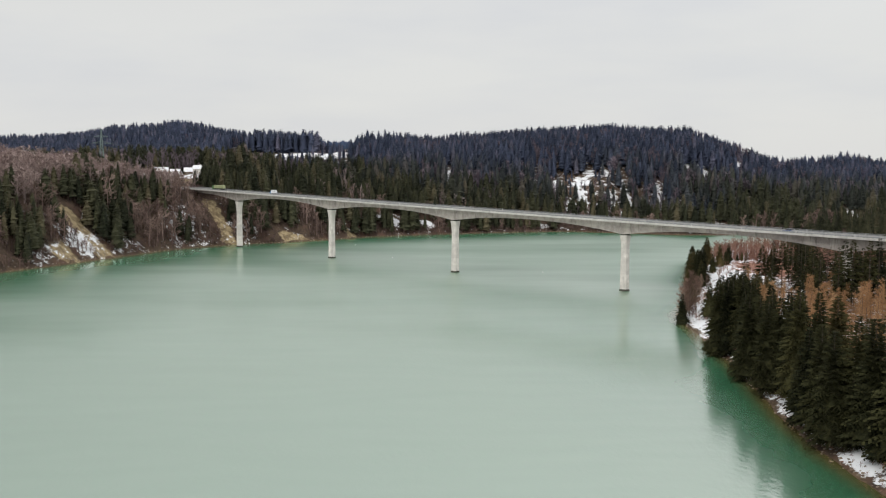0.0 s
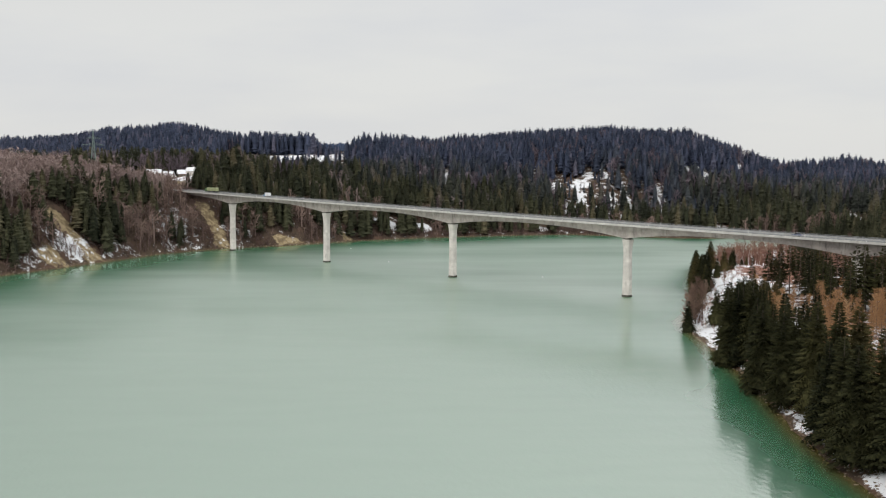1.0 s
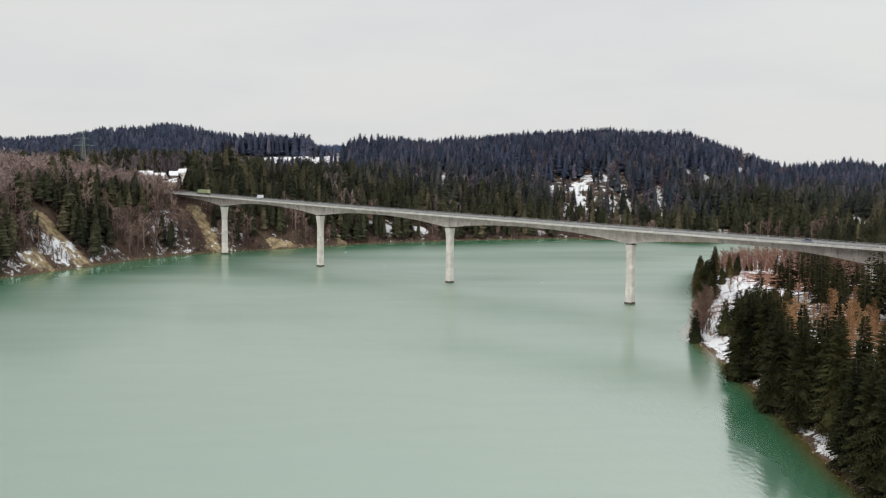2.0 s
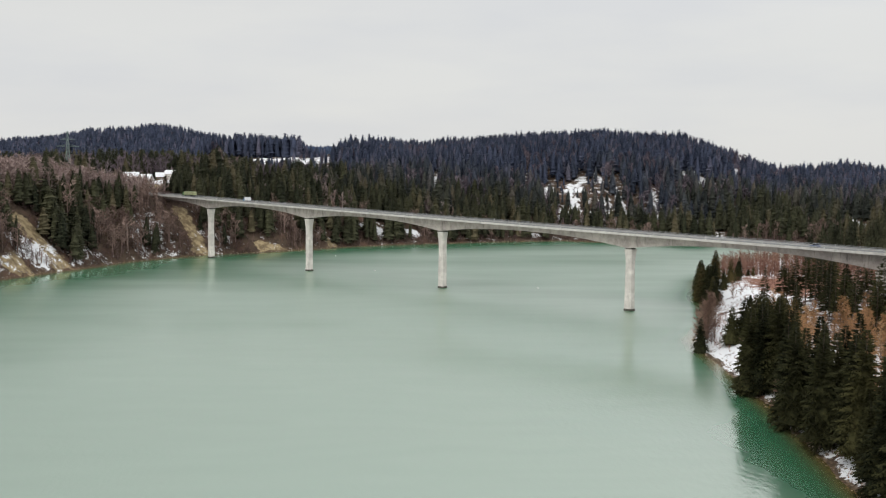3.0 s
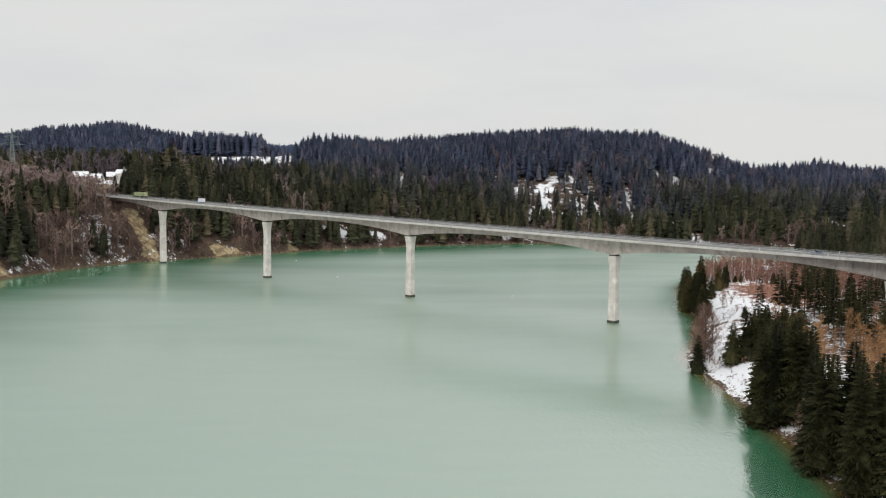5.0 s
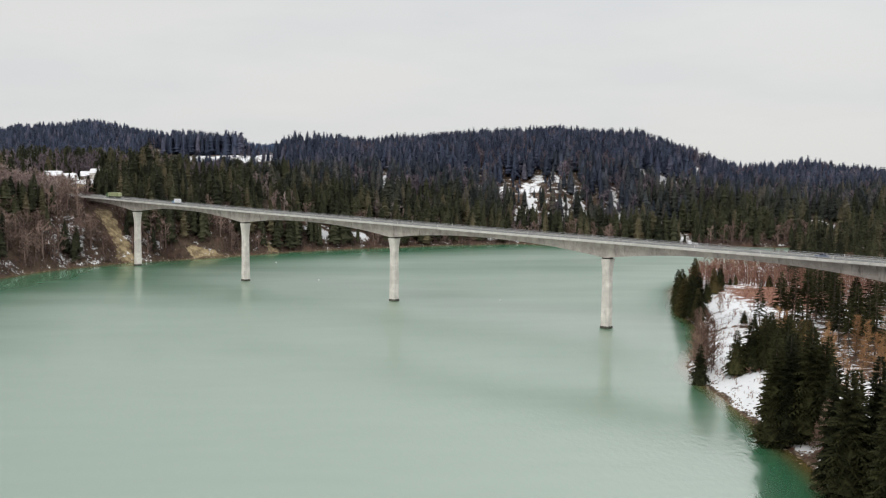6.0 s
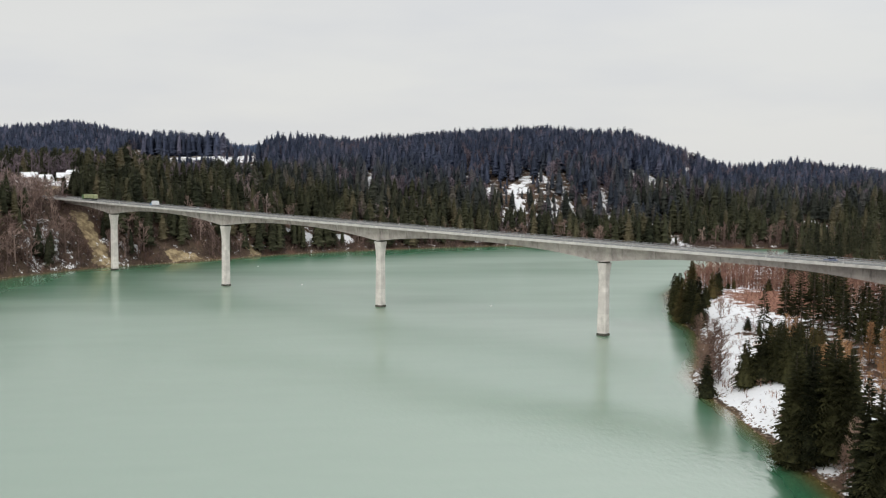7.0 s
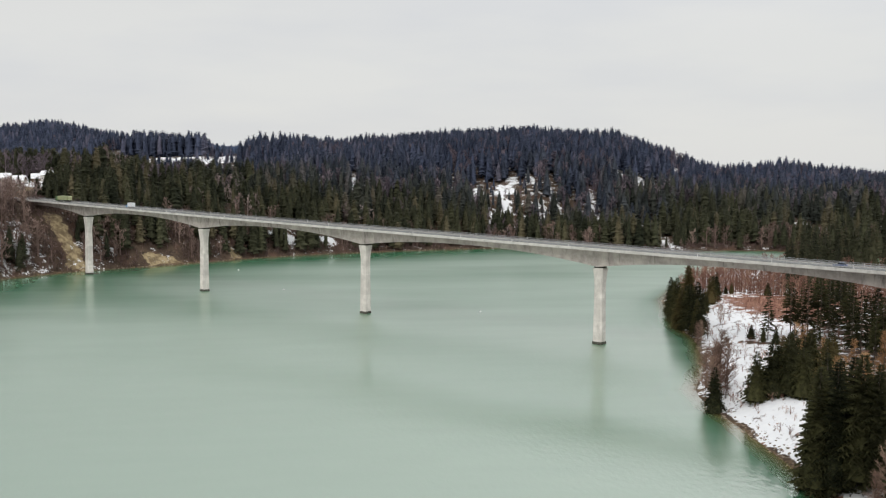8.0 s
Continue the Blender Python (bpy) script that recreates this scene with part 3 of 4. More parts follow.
def reflector_post():
    post = empty("reflector_post", pose(0, 0, 0), "slim white plastic roadside post with dark band", "roadside post", "posts along the bridge")
    bm = bmesh.new()
    add_loft(bm, [[Vector((a * r, b * r * 0.7, z)) for a, b in ((1, 1), (-1, 1), (-1, -1), (1, -1))] for z, r in ((0, 0.085), (1.12, 0.08), (1.25, 0.05))])
    part("body", bm, M_WHITE, post)
    bm = bmesh.new()
    add_box(bm, (-0.09, -0.07, 0.85), (0.09, 0.07, 1.02))
    part("band", bm, M_BLACK, post, "black reflector band")
    return post


M_WHITE = plain_material("white_plastic", (0.74, 0.74, 0.73), (0.82, 0.82, 0.81), 0.6, 0.5)
M_BLACK = plain_material("black_rubber", (0.015, 0.015, 0.016), (0.03, 0.03, 0.03), 0.3, 0.8)
M_GLASS = plain_material("dark_window_glass", (0.02, 0.025, 0.03), (0.035, 0.04, 0.05), 1.0, 0.06, 0.0, 0.8)
M_CAR_SILVER = plain_material("silver_car_paint", (0.48, 0.49, 0.50), (0.56, 0.57, 0.58), 1.5, 0.3, 0.3, 0.5)
M_CAR_BLUE = plain_material("blue_car_paint", (0.06, 0.10, 0.24), (0.08, 0.13, 0.30), 1.5, 0.3, 0.2, 0.5)
M_VAN = plain_material("white_van_paint", (0.74, 0.76, 0.78), (0.80, 0.82, 0.84), 1.5, 0.35)
M_VAN_BLUE = plain_material("light_blue_van_paint", (0.16, 0.34, 0.55), (0.22, 0.42, 0.62), 1.5, 0.35)
M_TRUCK = plain_material("yellow_green_truck_tarp", (0.30, 0.33, 0.17), (0.42, 0.44, 0.27), 1.2, 0.6)
M_TRUCK_DARK = plain_material("dark_green_truck_paint", (0.07, 0.14, 0.06), (0.11, 0.20, 0.09), 1.2, 0.45)
M_CHASSIS = plain_material("dirty_chassis_steel", (0.03, 0.03, 0.03), (0.07, 0.065, 0.06), 0.5, 0.8)

first_post = reflector_post()
first_post.matrix_world = Matrix.Translation(bridge_place(-84, 4.95, 0.17))
for s in np.arange(-59, 600, 25.0):
    for c in (4.95, -4.95):
        copy_thing(first_post, Matrix.Translation(bridge_place(s, c, 0.17)))


# ---- vehicles on the bridge --------------------------------------------
def add_wheels(body, places, radius, width):
    for x, y in places:
        bm = bmesh.new()
        bmesh.ops.create_cone(bm, cap_ends=True, segments=16, radius1=radius, radius2=radius, depth=width,
                              matrix=pose(x, y, radius, 90, 0, 0))
        bmesh.ops.bevel(bm, geom=[e for e in bm.edges if e.calc_face_angle(0) > 1.0], offset=0.04, segments=1, affect="EDGES")
        wheel = part("wheel", bm, M_BLACK, body)
        bm = bmesh.new()
        bmesh.ops.create_cone(bm, cap_ends=True, segments=12, radius1=radius * 0.58, radius2=radius * 0.5, depth=width + 0.03,
                              matrix=pose(x, y, radius, 90, 0, 0))
        part("rim", bm, M_STEEL, wheel, "grey steel rim")


def side_profile(bm, outline, half, tuck=0.0, tuck_above=9.0):
    """A body from its side outline, drawn in towards the top."""
    def inner(z):
        return half - tuck * max(0.0, z - tuck_above)
    add_loft(bm, [[Vector((x, -inner(z), z)) for x, z in outline], [Vector((x, inner(z), z)) for x, z in outline]])
    bmesh.ops.bevel(bm, geom=list(bm.edges), offset=0.05, segments=2, affect="EDGES", clamp_overlap=True)


def build_car(name, label, paint):
    car = empty(name, pose(0, 0, 0), label, "car", "vehicles on the bridge")
    bm = bmesh.new()
    side_profile(bm, [(-2.15, 0.30), (2.15, 0.30), (2.2, 0.62), (2.05, 0.80), (1.1, 0.95), (-1.9, 1.0), (-2.18, 0.9)], 0.9, 0.05, 0.6)
    part("body", bm, paint, car)
    bm = bmesh.new()
    side_profile(bm, [(1.05, 0.95), (0.35, 1.38), (0.1, 1.44), (-1.2, 1.42), (-1.95, 0.98)], 0.82, 0.28, 0.95)
    cabin = part("cabin", bm, M_GLASS, car, "dark tinted windows")
    bm = bmesh.new()
    add_box(bm, (-1.3, -0.66, 1.425), (0.2, 0.66, 1.47), 0.02)
    part("roof", bm, paint, cabin)
    for y in (-0.66, 0.66):
        bm = bmesh.new()
        add_box(bm, (2.08, y - 0.17, 0.60), (2.20, y + 0.17, 0.74), 0.03)
        part("headlight", bm, M_WHITE, car, "clear headlight")
        bm = bmesh.new()
        add_box(bm, (-2.21, y - 0.15, 0.72), (-2.14, y + 0.15, 0.86), 0.02)
        part("tail_light", bm, M_RED, car, "red tail light")
    add_wheels(car, [(x, y) for x in (-1.3, 1.35) for y in (-0.80, 0.80)], 0.32, 0.22)
    return car


M_RED = plain_material("red_lens", (0.30, 0.02, 0.02), (0.40, 0.03, 0.03), 0.4, 0.3)


def build_van():
    van = empty("delivery_van", pose(0, 0, 0), "white box delivery van with a light blue cab", "van", "vehicles on the bridge")
    bm = bmesh.new()
    add_box(bm, (-3.4, -1.05, 0.75), (1.35, 1.05, 3.0), 0.06)
    part("box_body", bm, M_VAN, van, "white box body")
    bm = bmesh.new()
    side_profile(bm, [(1.40, 0.45), (3.4, 0.45), (3.45, 1.05), (2.9, 1.35), (2.2, 2.25), (1.40, 2.35)], 0.98, 0.08, 1.0)
    cab = part("cab", bm, M_VAN_BLUE, van, "light blue cab")
    bm = bmesh.new()
    side_profile(bm, [(2.93, 1.40), (2.30, 2.20), (2.26, 2.16), (2.86, 1.40)], 0.86)
    part("windscreen", bm, M_GLASS, cab)
    for y in (-0.99, 0.97):
        bm = bmesh.new()
        add_box(bm, (1.6, y - 0.02, 1.4), (2.35, y + 0.04, 2.0), 0.01)
        part("side_window", bm, M_GLASS, cab)
    bm = bmesh.new()
    add_box(bm, (-3.3, -0.5, 0.5), (3.0, 0.5, 0.74), 0.02)
    part("chassis", bm, M_CHASSIS, van)
    add_wheels(van, [(x, y) for x in (-2.2, 2.5) for y in (-0.86, 0.86)], 0.38, 0.26)
    return van


def build_truck():
    truck = empty("articulated_truck", pose(0, 0, 0), "yellow-green articulated truck with a covered trailer", "truck", "vehicles on the bridge")
    bm = bmesh.new()
    side_profile(bm, [(6.2, 0.6), (8.2, 0.6), (8.3, 1.3), (8.15, 3.0), (7.7, 3.35), (6.2, 3.45)], 1.22, 0.02, 1.5)
    cab = part("cab", bm, M_TRUCK_DARK, truck, "dark green cab")
    bm = bmesh.new()
    add_box(bm, (8.16, -1.05, 1.75), (8.26, 1.05, 2.75), 0.03)
    part("windscreen", bm, M_GLASS, cab)
    bm = bmesh.new()
    side_profile(bm, [(-8.2, 1.25), (5.5, 1.25), (5.6, 3.55), (5.2, 3.75), (-7.9, 3.75), (-8.2, 3.55)], 1.26)
    trailer = part("trailer_body", bm, M_TRUCK, truck, "pale yellow-green tarpaulin trailer")
    for x in np.arange(-7.4, 5.4, 1.6):
        bm = bmesh.new()
        add_box(bm, (x - 0.06, -1.32, 1.25), (x + 0.06, 1.32, 3.72), 0.02)
        part("rib", bm, M_TRUCK_DARK, trailer)
    bm = bmesh.new()
    add_box(bm, (-8.0, -0.55, 0.85), (7.8, 0.55, 1.23), 0.03)
    part("chassis", bm, M_CHASSIS, truck)
    add_wheels(truck, [(x, y) for x in (-6.6, -5.3, -4.0, 4.2, 7.2) for y in (-1.08, 1.08)], 0.52, 0.34)
    return truck


def park(ob, s, across, back=False):
    ob.matrix_world = Matrix.Translation(bridge_place(s, across, 0.035)) @ Matrix.Rotation(radians(bridge_turn(s) + (180 if back else 0)), 4, "Z")


park(build_truck(), -34, -1.9, True)
park(build_van(), 44, -1.9, True)
park(build_car("car", "silver-grey hatchback car driving on the bridge", M_CAR_SILVER), 87, -1.9, True)
park(build_car("car", "dark blue hatchback car driving on the bridge", M_CAR_BLUE), 436, 1.9, True)


# ---- trees -------------------------------------------------------------
def join(pieces):
    """Joins (places, triangles) pieces."""
    vs, fs, base = [], [], 0
    for v, f in pieces:
        vs.append(v)
        fs.append(f + base)
        base += len(v)
    return np.concatenate(vs), np.concatenate(fs)


def bar(a, b, ra, rb, sides=5):
    """A tapered stick as arrays."""
    a, b = np.asarray(a, float), np.asarray(b, float)
    way = (b - a) / (np.linalg.norm(b - a) + 1e-9)
    side = np.cross(way, (0.3, 0.9, 0.1))
    side /= np.linalg.norm(side) + 1e-9
    other = np.cross(way, side)
    ang = np.arange(sides) * 2 * np.pi / sides
    ring = np.cos(ang)[:, None] * side + np.sin(ang)[:, None] * other
    v = np.concatenate([a + ring * ra, b + ring * rb])
    i = np.arange(sides)
    j = (i + 1) % sides
    return v, np.concatenate([np.stack([i, j, j + sides], -1), np.stack([i, j + sides, i + sides], -1)])


def conifer_reach(u, full):
    """Branch length along the height u, 0 to 1, as a share of the widest."""
    return np.minimum((1 - u) ** 0.68 * 1.0 + 0.05, 0.75 + 1.2 * u) * full


def spruce_crown(seed, height, width, tiers, branches, twigs, bare=0.06, core=True):
    """Drooping branches in whorls; each carries twigs as small leaf clumps."""
    r = np.random.RandomState(seed)
    pieces = []
    if core:
        ang = np.arange(6) * np.pi / 3
        z0 = height * (bare + 0.03)
        v = np.concatenate([np.stack([np.cos(ang) * width * 0.62, np.sin(ang) * width * 0.62, np.full(6, z0)], -1), [[0, 0, height * 0.84]]])
        i = np.arange(6)
        pieces.append((v, np.stack([i, (i + 1) % 6, np.full(6, 6)], -1)))
    total = tiers * branches
    for k in range(tiers):
        for b in range(branches):
            # branches climb the stem in a loose spiral, denser low down
            q = (k * branches + b + r.uniform(-0.5, 0.5) * branches) / total
            u = bare + (1 - bare) * (1 - (1 - min(max(q, 0.0), 1.0)) ** 1.25)
            u = min(max(u, bare), 0.975)
            a = (k * branches + b) * 2.4 + r.uniform(-0.5, 0.5)
            reach = conifer_reach(u, width) * r.choice([r.uniform(0.9, 1.12), r.uniform(0.55, 1.0)])
            out, side = np.array([np.cos(a), np.sin(a), 0]), np.array([-np.sin(a), np.cos(a), 0])
            rise, droop = r.uniform(-0.05, 0.18) + 0.35 * u * u, r.uniform(0.35, 0.55) * (1 - 0.6 * u)
            root = np.array([0, 0, u * height])
            at = lambda q: root + out * reach * q + np.array([0, 0, reach * (rise * q - droop * q * q)])
            if twigs == 0:
                w = reach * r.uniform(0.30, 0.44) + 0.012
                drop = np.array([0, 0, reach * r.uniform(0.05, 0.3)])
                v = np.array([at(0.08), at(0.62) + side * w - drop, at(1.0), at(0.62) - side * w - drop])
                pieces.append((v, np.array([[0, 1, 2], [0, 2, 3]])))
                continue
            tip = at(1.0)
            v = np.array([at(0.0), at(0.55) + side * 0.10 * reach, tip, at(0.55) - side * 0.10 * reach])
            pieces.append((v, np.array([[0, 1, 2], [0, 2, 3]])))
            for q in np.linspace(0.28, 0.96, twigs):
                p = at(q)
                span = reach * (0.40 * (1.05 - q) + 0.13) * r.uniform(0.8, 1.2)
                for sgn in (1, -1):
                    end = p + (side * sgn * 0.85 + out * 0.55) * span - np.array([0, 0, span * r.uniform(0.25, 0.7)])
                    w = span * 0.22 + 0.05
                    mid = (p + end) / 2
                    v = np.array([p, mid + out * w, end, mid - out * w - (0, 0, w * 0.7)])
                    pieces.append((v, np.array([[0, 1, 2], [0, 2, 3]])))
    return join(pieces)


def bare_crown(seed, height, width, limbs, twigs, spread=0.45, low=0.22, thick=0.05, narrow=False):
    """Leafless limbs that fork into fine twigs."""
    r = np.random.RandomState(seed)
    pieces = []
    for k in range(limbs):
        u = low + (0.93 - low) * (k + r.uniform(0, 1)) / limbs
        a = r.uniform(0, 6.28)
        out = np.array([np.cos(a), np.sin(a), 0])
        reach = width * (1.0 - u * 0.75 if narrow else np.sin(np.pi * min(u * 0.8 + 0.18, 1))) * r.uniform(0.6, 1.1)
        lift = reach * r.uniform(0.5, 1.1) * (0.5 if narrow else 1)
        root = np.array([0, 0, u * height])
        tip = root + out * reach + np.array([0, 0, min(lift, height * 1.02 - u * height)])
        mid = (root + tip) / 2 + np.array([0, 0, -0.06 * reach])
        if narrow:
            wide = np.array([-out[1], out[0], 0.4]) * thick
            pieces.append((np.array([root - wide, root + wide, mid + wide * 0.6, tip]), np.array([[0, 1, 2], [0, 2, 3]])))
        else:
            pieces.append(bar(root, mid, thick * 1.6, thick, 3))
            pieces.append(bar(mid, tip, thick, thick * 0.4, 3))
        for t in range(twigs):
            q = r.uniform(0.25, 1.0)
            p = root + (tip - root) * q
            way = out * r.uniform(-0.2, 0.9) + np.array([r.uniform(-1, 1), r.uniform(-1, 1), r.uniform(0.15, 1.2)])
            way /= np.linalg.norm(way)
            size = width * spread * r.uniform(0.4, 1.0)
            end = p + way * size
            flat = np.cross(way, r.normal(size=3))
            flat /= np.linalg.norm(flat) + 1e-9
            w = thick * r.uniform(0.6, 1.3)
            pieces.append((np.array([p - flat * w * 0.5, p + flat * w * 0.5, end]), np.array([[0, 1, 2]])))
            for f in range(2):
                s = p + way * size * r.uniform(0.3, 0.8)
                w2 = way + r.normal(size=3) * 0.7
                e = s + w2 / np.linalg.norm(w2) * size * 0.5
                pieces.append((np.array([s - flat * w * 0.35, s + flat * w * 0.35, e]), np.array([[0, 1, 2]])))
    return join(pieces)


def tree_thing(name, label, category, group, crown, crown_material, height, trunk_radius, trunk_top=0.96):
    tree = empty(name, pose(0, 0, 0), label, category, group)
    v, f = join([bar((0, 0, -0.6), (0, 0, height * 0.5), trunk_radius, trunk_radius * 0.6, 7), bar((0, 0, height * 0.5), (0, 0, height * trunk_top), trunk_radius * 0.6, 0.03, 7)])
    trunk = new("trunk", mesh_of("trunk", v, f, M_BARK, smooth=True))
    trunk.parent = tree
    top = new("crown", mesh_of("crown", *crown, crown_material))
    top.parent = tree
    return tree


# patterns that stand at their first place; the rest are copies
def grow(patterns, rows, seed=1):
    """rows: x, y, height. Each takes a pattern in turn; patterns are (thing, own height)."""
    r = random.Random(seed)
    used = set()
    for n, (x, y, h) in enumerate(rows):
        thing, own = patterns[n % len(patterns)]
        k = h / own
        m = Matrix.Translation((x, y, float(land_height(x, y)) - 0.1)) @ Matrix.Rotation(r.uniform(0, 6.28), 4, "Z")
        target = thing if thing.name not in used else copy_thing(thing, m)
        used.add(thing.name)
        target.matrix_world = m @ Matrix.Diagonal((k * r.uniform(0.92, 1.08), k * r.uniform(0.92, 1.08), k, 1))


near_spruces = [(tree_thing("spruce", "tall dark green spruce with drooping branches on the snowy shore", "spruce", "spruces on the peninsula",
                            spruce_crown(10 + i, 24, w, 36, 8, 5), M_SPRUCE, 24, 0.30), 24) for i, w in enumerate((5.4, 4.8, 5.9, 4.3, 5.1))]
low_spruces = [(tree_thing("spruce", "small bushy dark green spruce near the water", "spruce", "small spruces on the peninsula",
                           spruce_crown(30 + i, 13, w, 20, 8, 3, 0.03), M_SPRUCE, 13, 0.18), 13) for i, w in enumerate((3.7, 4.3, 5.4))]
tip_spruces = [(tree_thing("spruce", "broad bushy dark spruce at the tip of the peninsula", "spruce", "spruces at the tip",
                           spruce_crown(35 + i, 18, w, 30, 9, 4, 0.02), M_SPRUCE, 18, 0.25), 18) for i, w in enumerate((5.2, 4.6))]
near_bare = [(tree_thing("bare_tree", "leafless brown tree with fine twigs on the shore", "tree", "bare trees on the peninsula",
                         bare_crown(50 + i, 16, 3.4, 56, 13, 0.5, 0.08, 0.08), M_RUSSET, 16, 0.20), 16) for i in range(3)]
near_larch = [(tree_thing("larch", "leafless tan larch with upright twigs", "larch", "larches on the peninsula",
                          bare_crown(60 + i, 15, 2.7, 70, 10, 0.5, 0.06, 0.09, True), M_LARCH, 15, 0.15), 15) for i in range(3)]

light_spruces = [(tree_thing("spruce", "slender dark green spruce standing in patchy snow", "spruce", "spruces under the bridge",
                             spruce_crown(40 + i, 21, w, 17, 6, 5, low, False), M_SPRUCE, 21, 0.24), 21) for i, (w, low) in enumerate(((4.4, 0.22), (5.0, 0.34), (3.8, 0.28), (4.7, 0.40), (4.1, 0.16)))]

back_spruces = [(tree_thing("spruce", "tall olive-green spruce on the far side of the peninsula", "spruce", "spruces beyond the bridge",
                            spruce_crown(70 + i, 26, w, 26, 7, 3, 0.06), M_SPRUCE_BANK, 26, 0.28), 26) for i, w in enumerate((4.6, 5.2, 4.2))]

# spruces along the near shore: x, y, height
SHORE_SPRUCES_NORTH = [(105, 303, 22), (104, 295, 24.5), (108, 293, 24.5), (111, 312, 21), (107, 299, 23),
    (112, 303, 21), (114, 297, 20), (110, 291, 21), (102, 250, 24.5), (102, 243, 23), (104, 265, 21),
    (105, 259, 24), (107, 250, 22), (108, 245, 24.5)]
SHORE_SPRUCES_SOUTH = [(101, 232, 24), (100, 225, 26), (103, 220, 25), (105, 214, 23.5), (98, 187, 25.5), (103, 193, 22),
    (98, 179, 26), (101, 174, 27.5), (99, 168, 27.5), (102, 163, 27), (100, 157, 26.5), (94.5, 205, 22), (93.8, 196, 24), (93.2, 188, 24),
    (97, 205, 16), (97.5, 198, 18), (96.5, 215, 15), (99.5, 222, 15), (99, 210, 20),
    (95.5, 193, 14), (95.5, 183, 15), (96, 172, 14), (96.5, 163, 15), (96.5, 150, 15), (101, 150, 25), (103, 141, 24),
    (104, 132, 25)]
SHORE_SPRUCES = SHORE_SPRUCES_NORTH + SHORE_SPRUCES_SOUTH
TIP_SPRUCES = [(151, 492, 18), (150.5, 483, 19.5), (153, 501, 16), (157, 508, 14), (172, 548, 17), (154, 514, 19), (158, 529, 16), (162, 543, 16), (149.5, 497, 17), (148.5, 478, 14)]
LOW_SPRUCES_NORTH = [(165, 513, 10), (171, 520, 12.3), (178, 531, 8), (184, 545, 11), (148, 474, 12), (152, 438, 5),
    (154, 433, 5.5), (156.5, 429, 5.5), (160, 425, 5), (163, 505, 9), (187, 556, 9), (191, 551, 4), (193, 549, 5.5),
    (206, 541, 4.5), (208, 544, 6)]
LOW_SPRUCES_SOUTH = [(107.5, 362, 12.7), (117, 358, 13.5), (122, 358.5, 15), (124.5, 356, 16), (128.5, 361, 16), (130, 370, 13),
    (133, 364, 14), (126, 351, 13), (135, 356, 14), (138, 362, 12), (131, 348, 10), (139, 372, 14), (143, 380, 13),
    (147, 388, 12), (136, 378, 13), (150, 398, 11), (142, 366, 14), (146, 374, 14)]
LOW_SPRUCES = LOW_SPRUCES_NORTH + LOW_SPRUCES_SOUTH
UNDER_SPRUCES_NORTH = [(158, 438, 16), (164, 434, 18.5), (167, 428, 21), (171, 427, 21.5), (180, 438, 21), (182, 428, 20.5),
    (180, 409, 19), (184, 408, 20), (193, 418, 20), (171, 407, 20), (175, 400, 20), (167, 437, 16), (175, 447, 18),
    (184, 453, 20), (186, 446, 21), (192, 446, 19.5), (159, 407, 13)]
UNDER_SPRUCES_SOUTH = [(190, 391, 19), (194, 389, 20), (199, 391, 21), (168, 397, 20), (169, 387, 20), (175, 372, 20),
    (171, 366, 18), (181, 374, 20.5), (186, 378, 21), (167, 376, 18), (176, 379, 17), (191, 375, 21), (197, 380, 21),
    (201, 371, 20), (206, 379, 21), (209, 386, 20), (163, 381, 16), (167, 357, 24), (171.5, 362, 26), (176, 365, 25),
    (163, 365, 22), (181, 361, 25), (187, 366, 26), (193, 362, 24)]
UNDER_SPRUCES = UNDER_SPRUCES_NORTH + UNDER_SPRUCES_SOUTH
rng = random.Random(5)
STANDS = []


def stand(x0, x1, y0, y1, count, low, high, gap, inland):
    """Spruces at random in a stretch of the peninsula, clear of the water and the bridge."""
    made = []
    for _ in range(6000):
        if len(made) == count:
            break
        x, y = rng.uniform(x0, x1), rng.uniform(y0, y1)
        off = abs((x + 128.6) * 0.7425 + (y - 727.4) * 0.670)
        if float(shore_distance(np.array(x), np.array(y))) < inland or off < 9:
            continue
        if any((x - a) ** 2 + (y - b) ** 2 < gap * gap for a, b, _ in STANDS + SHORE_SPRUCES + UNDER_SPRUCES):
            continue
        made.append((x, y, rng.uniform(low, high)))
        STANDS.append(made[-1])
    return made


grow(tip_spruces, TIP_SPRUCES, 2)
grow(near_spruces, [(x, y, 1.08 * h) for x, y, h in SHORE_SPRUCES + [(101.5, 297, 24), (98.5, 258, 24), (99.5, 265, 24.5), (97.5, 240, 25)]], 3)
grow(light_spruces, [(x, y, 1.1 * h) for x, y, h in UNDER_SPRUCES] + stand(185, 262, 395, 490, 34, 15, 21, 4.6, 12) + stand(205, 262, 300, 392, 22, 13, 20, 4.5, 12) + stand(103, 124, 105, 200, 20, 19, 25, 4.2, 6) + stand(107, 124, 205, 268, 8, 9, 14, 5.0, 9) + stand(125, 250, 110, 262, 20, 15, 21, 6.0, 12), 8)
grow(low_spruces, LOW_SPRUCES, 4)
# tall spruces on the far side of the peninsula, beyond the bridge
BACK_SPRUCES = []
while len(BACK_SPRUCES) < 48:
    x, y = rng.uniform(212, 335), rng.uniform(560, 680)
    if x > 210 + 0.478 * (y - 531) and float(shore_distance(np.array(x), np.array(y))) > 5 and all((x - a) ** 2 + (y - b) ** 2 > 36 for a, b, _ in BACK_SPRUCES):
        BACK_SPRUCES.append((x, y, rng.uniform(23, 30)))
grow(back_spruces, BACK_SPRUCES, 9)
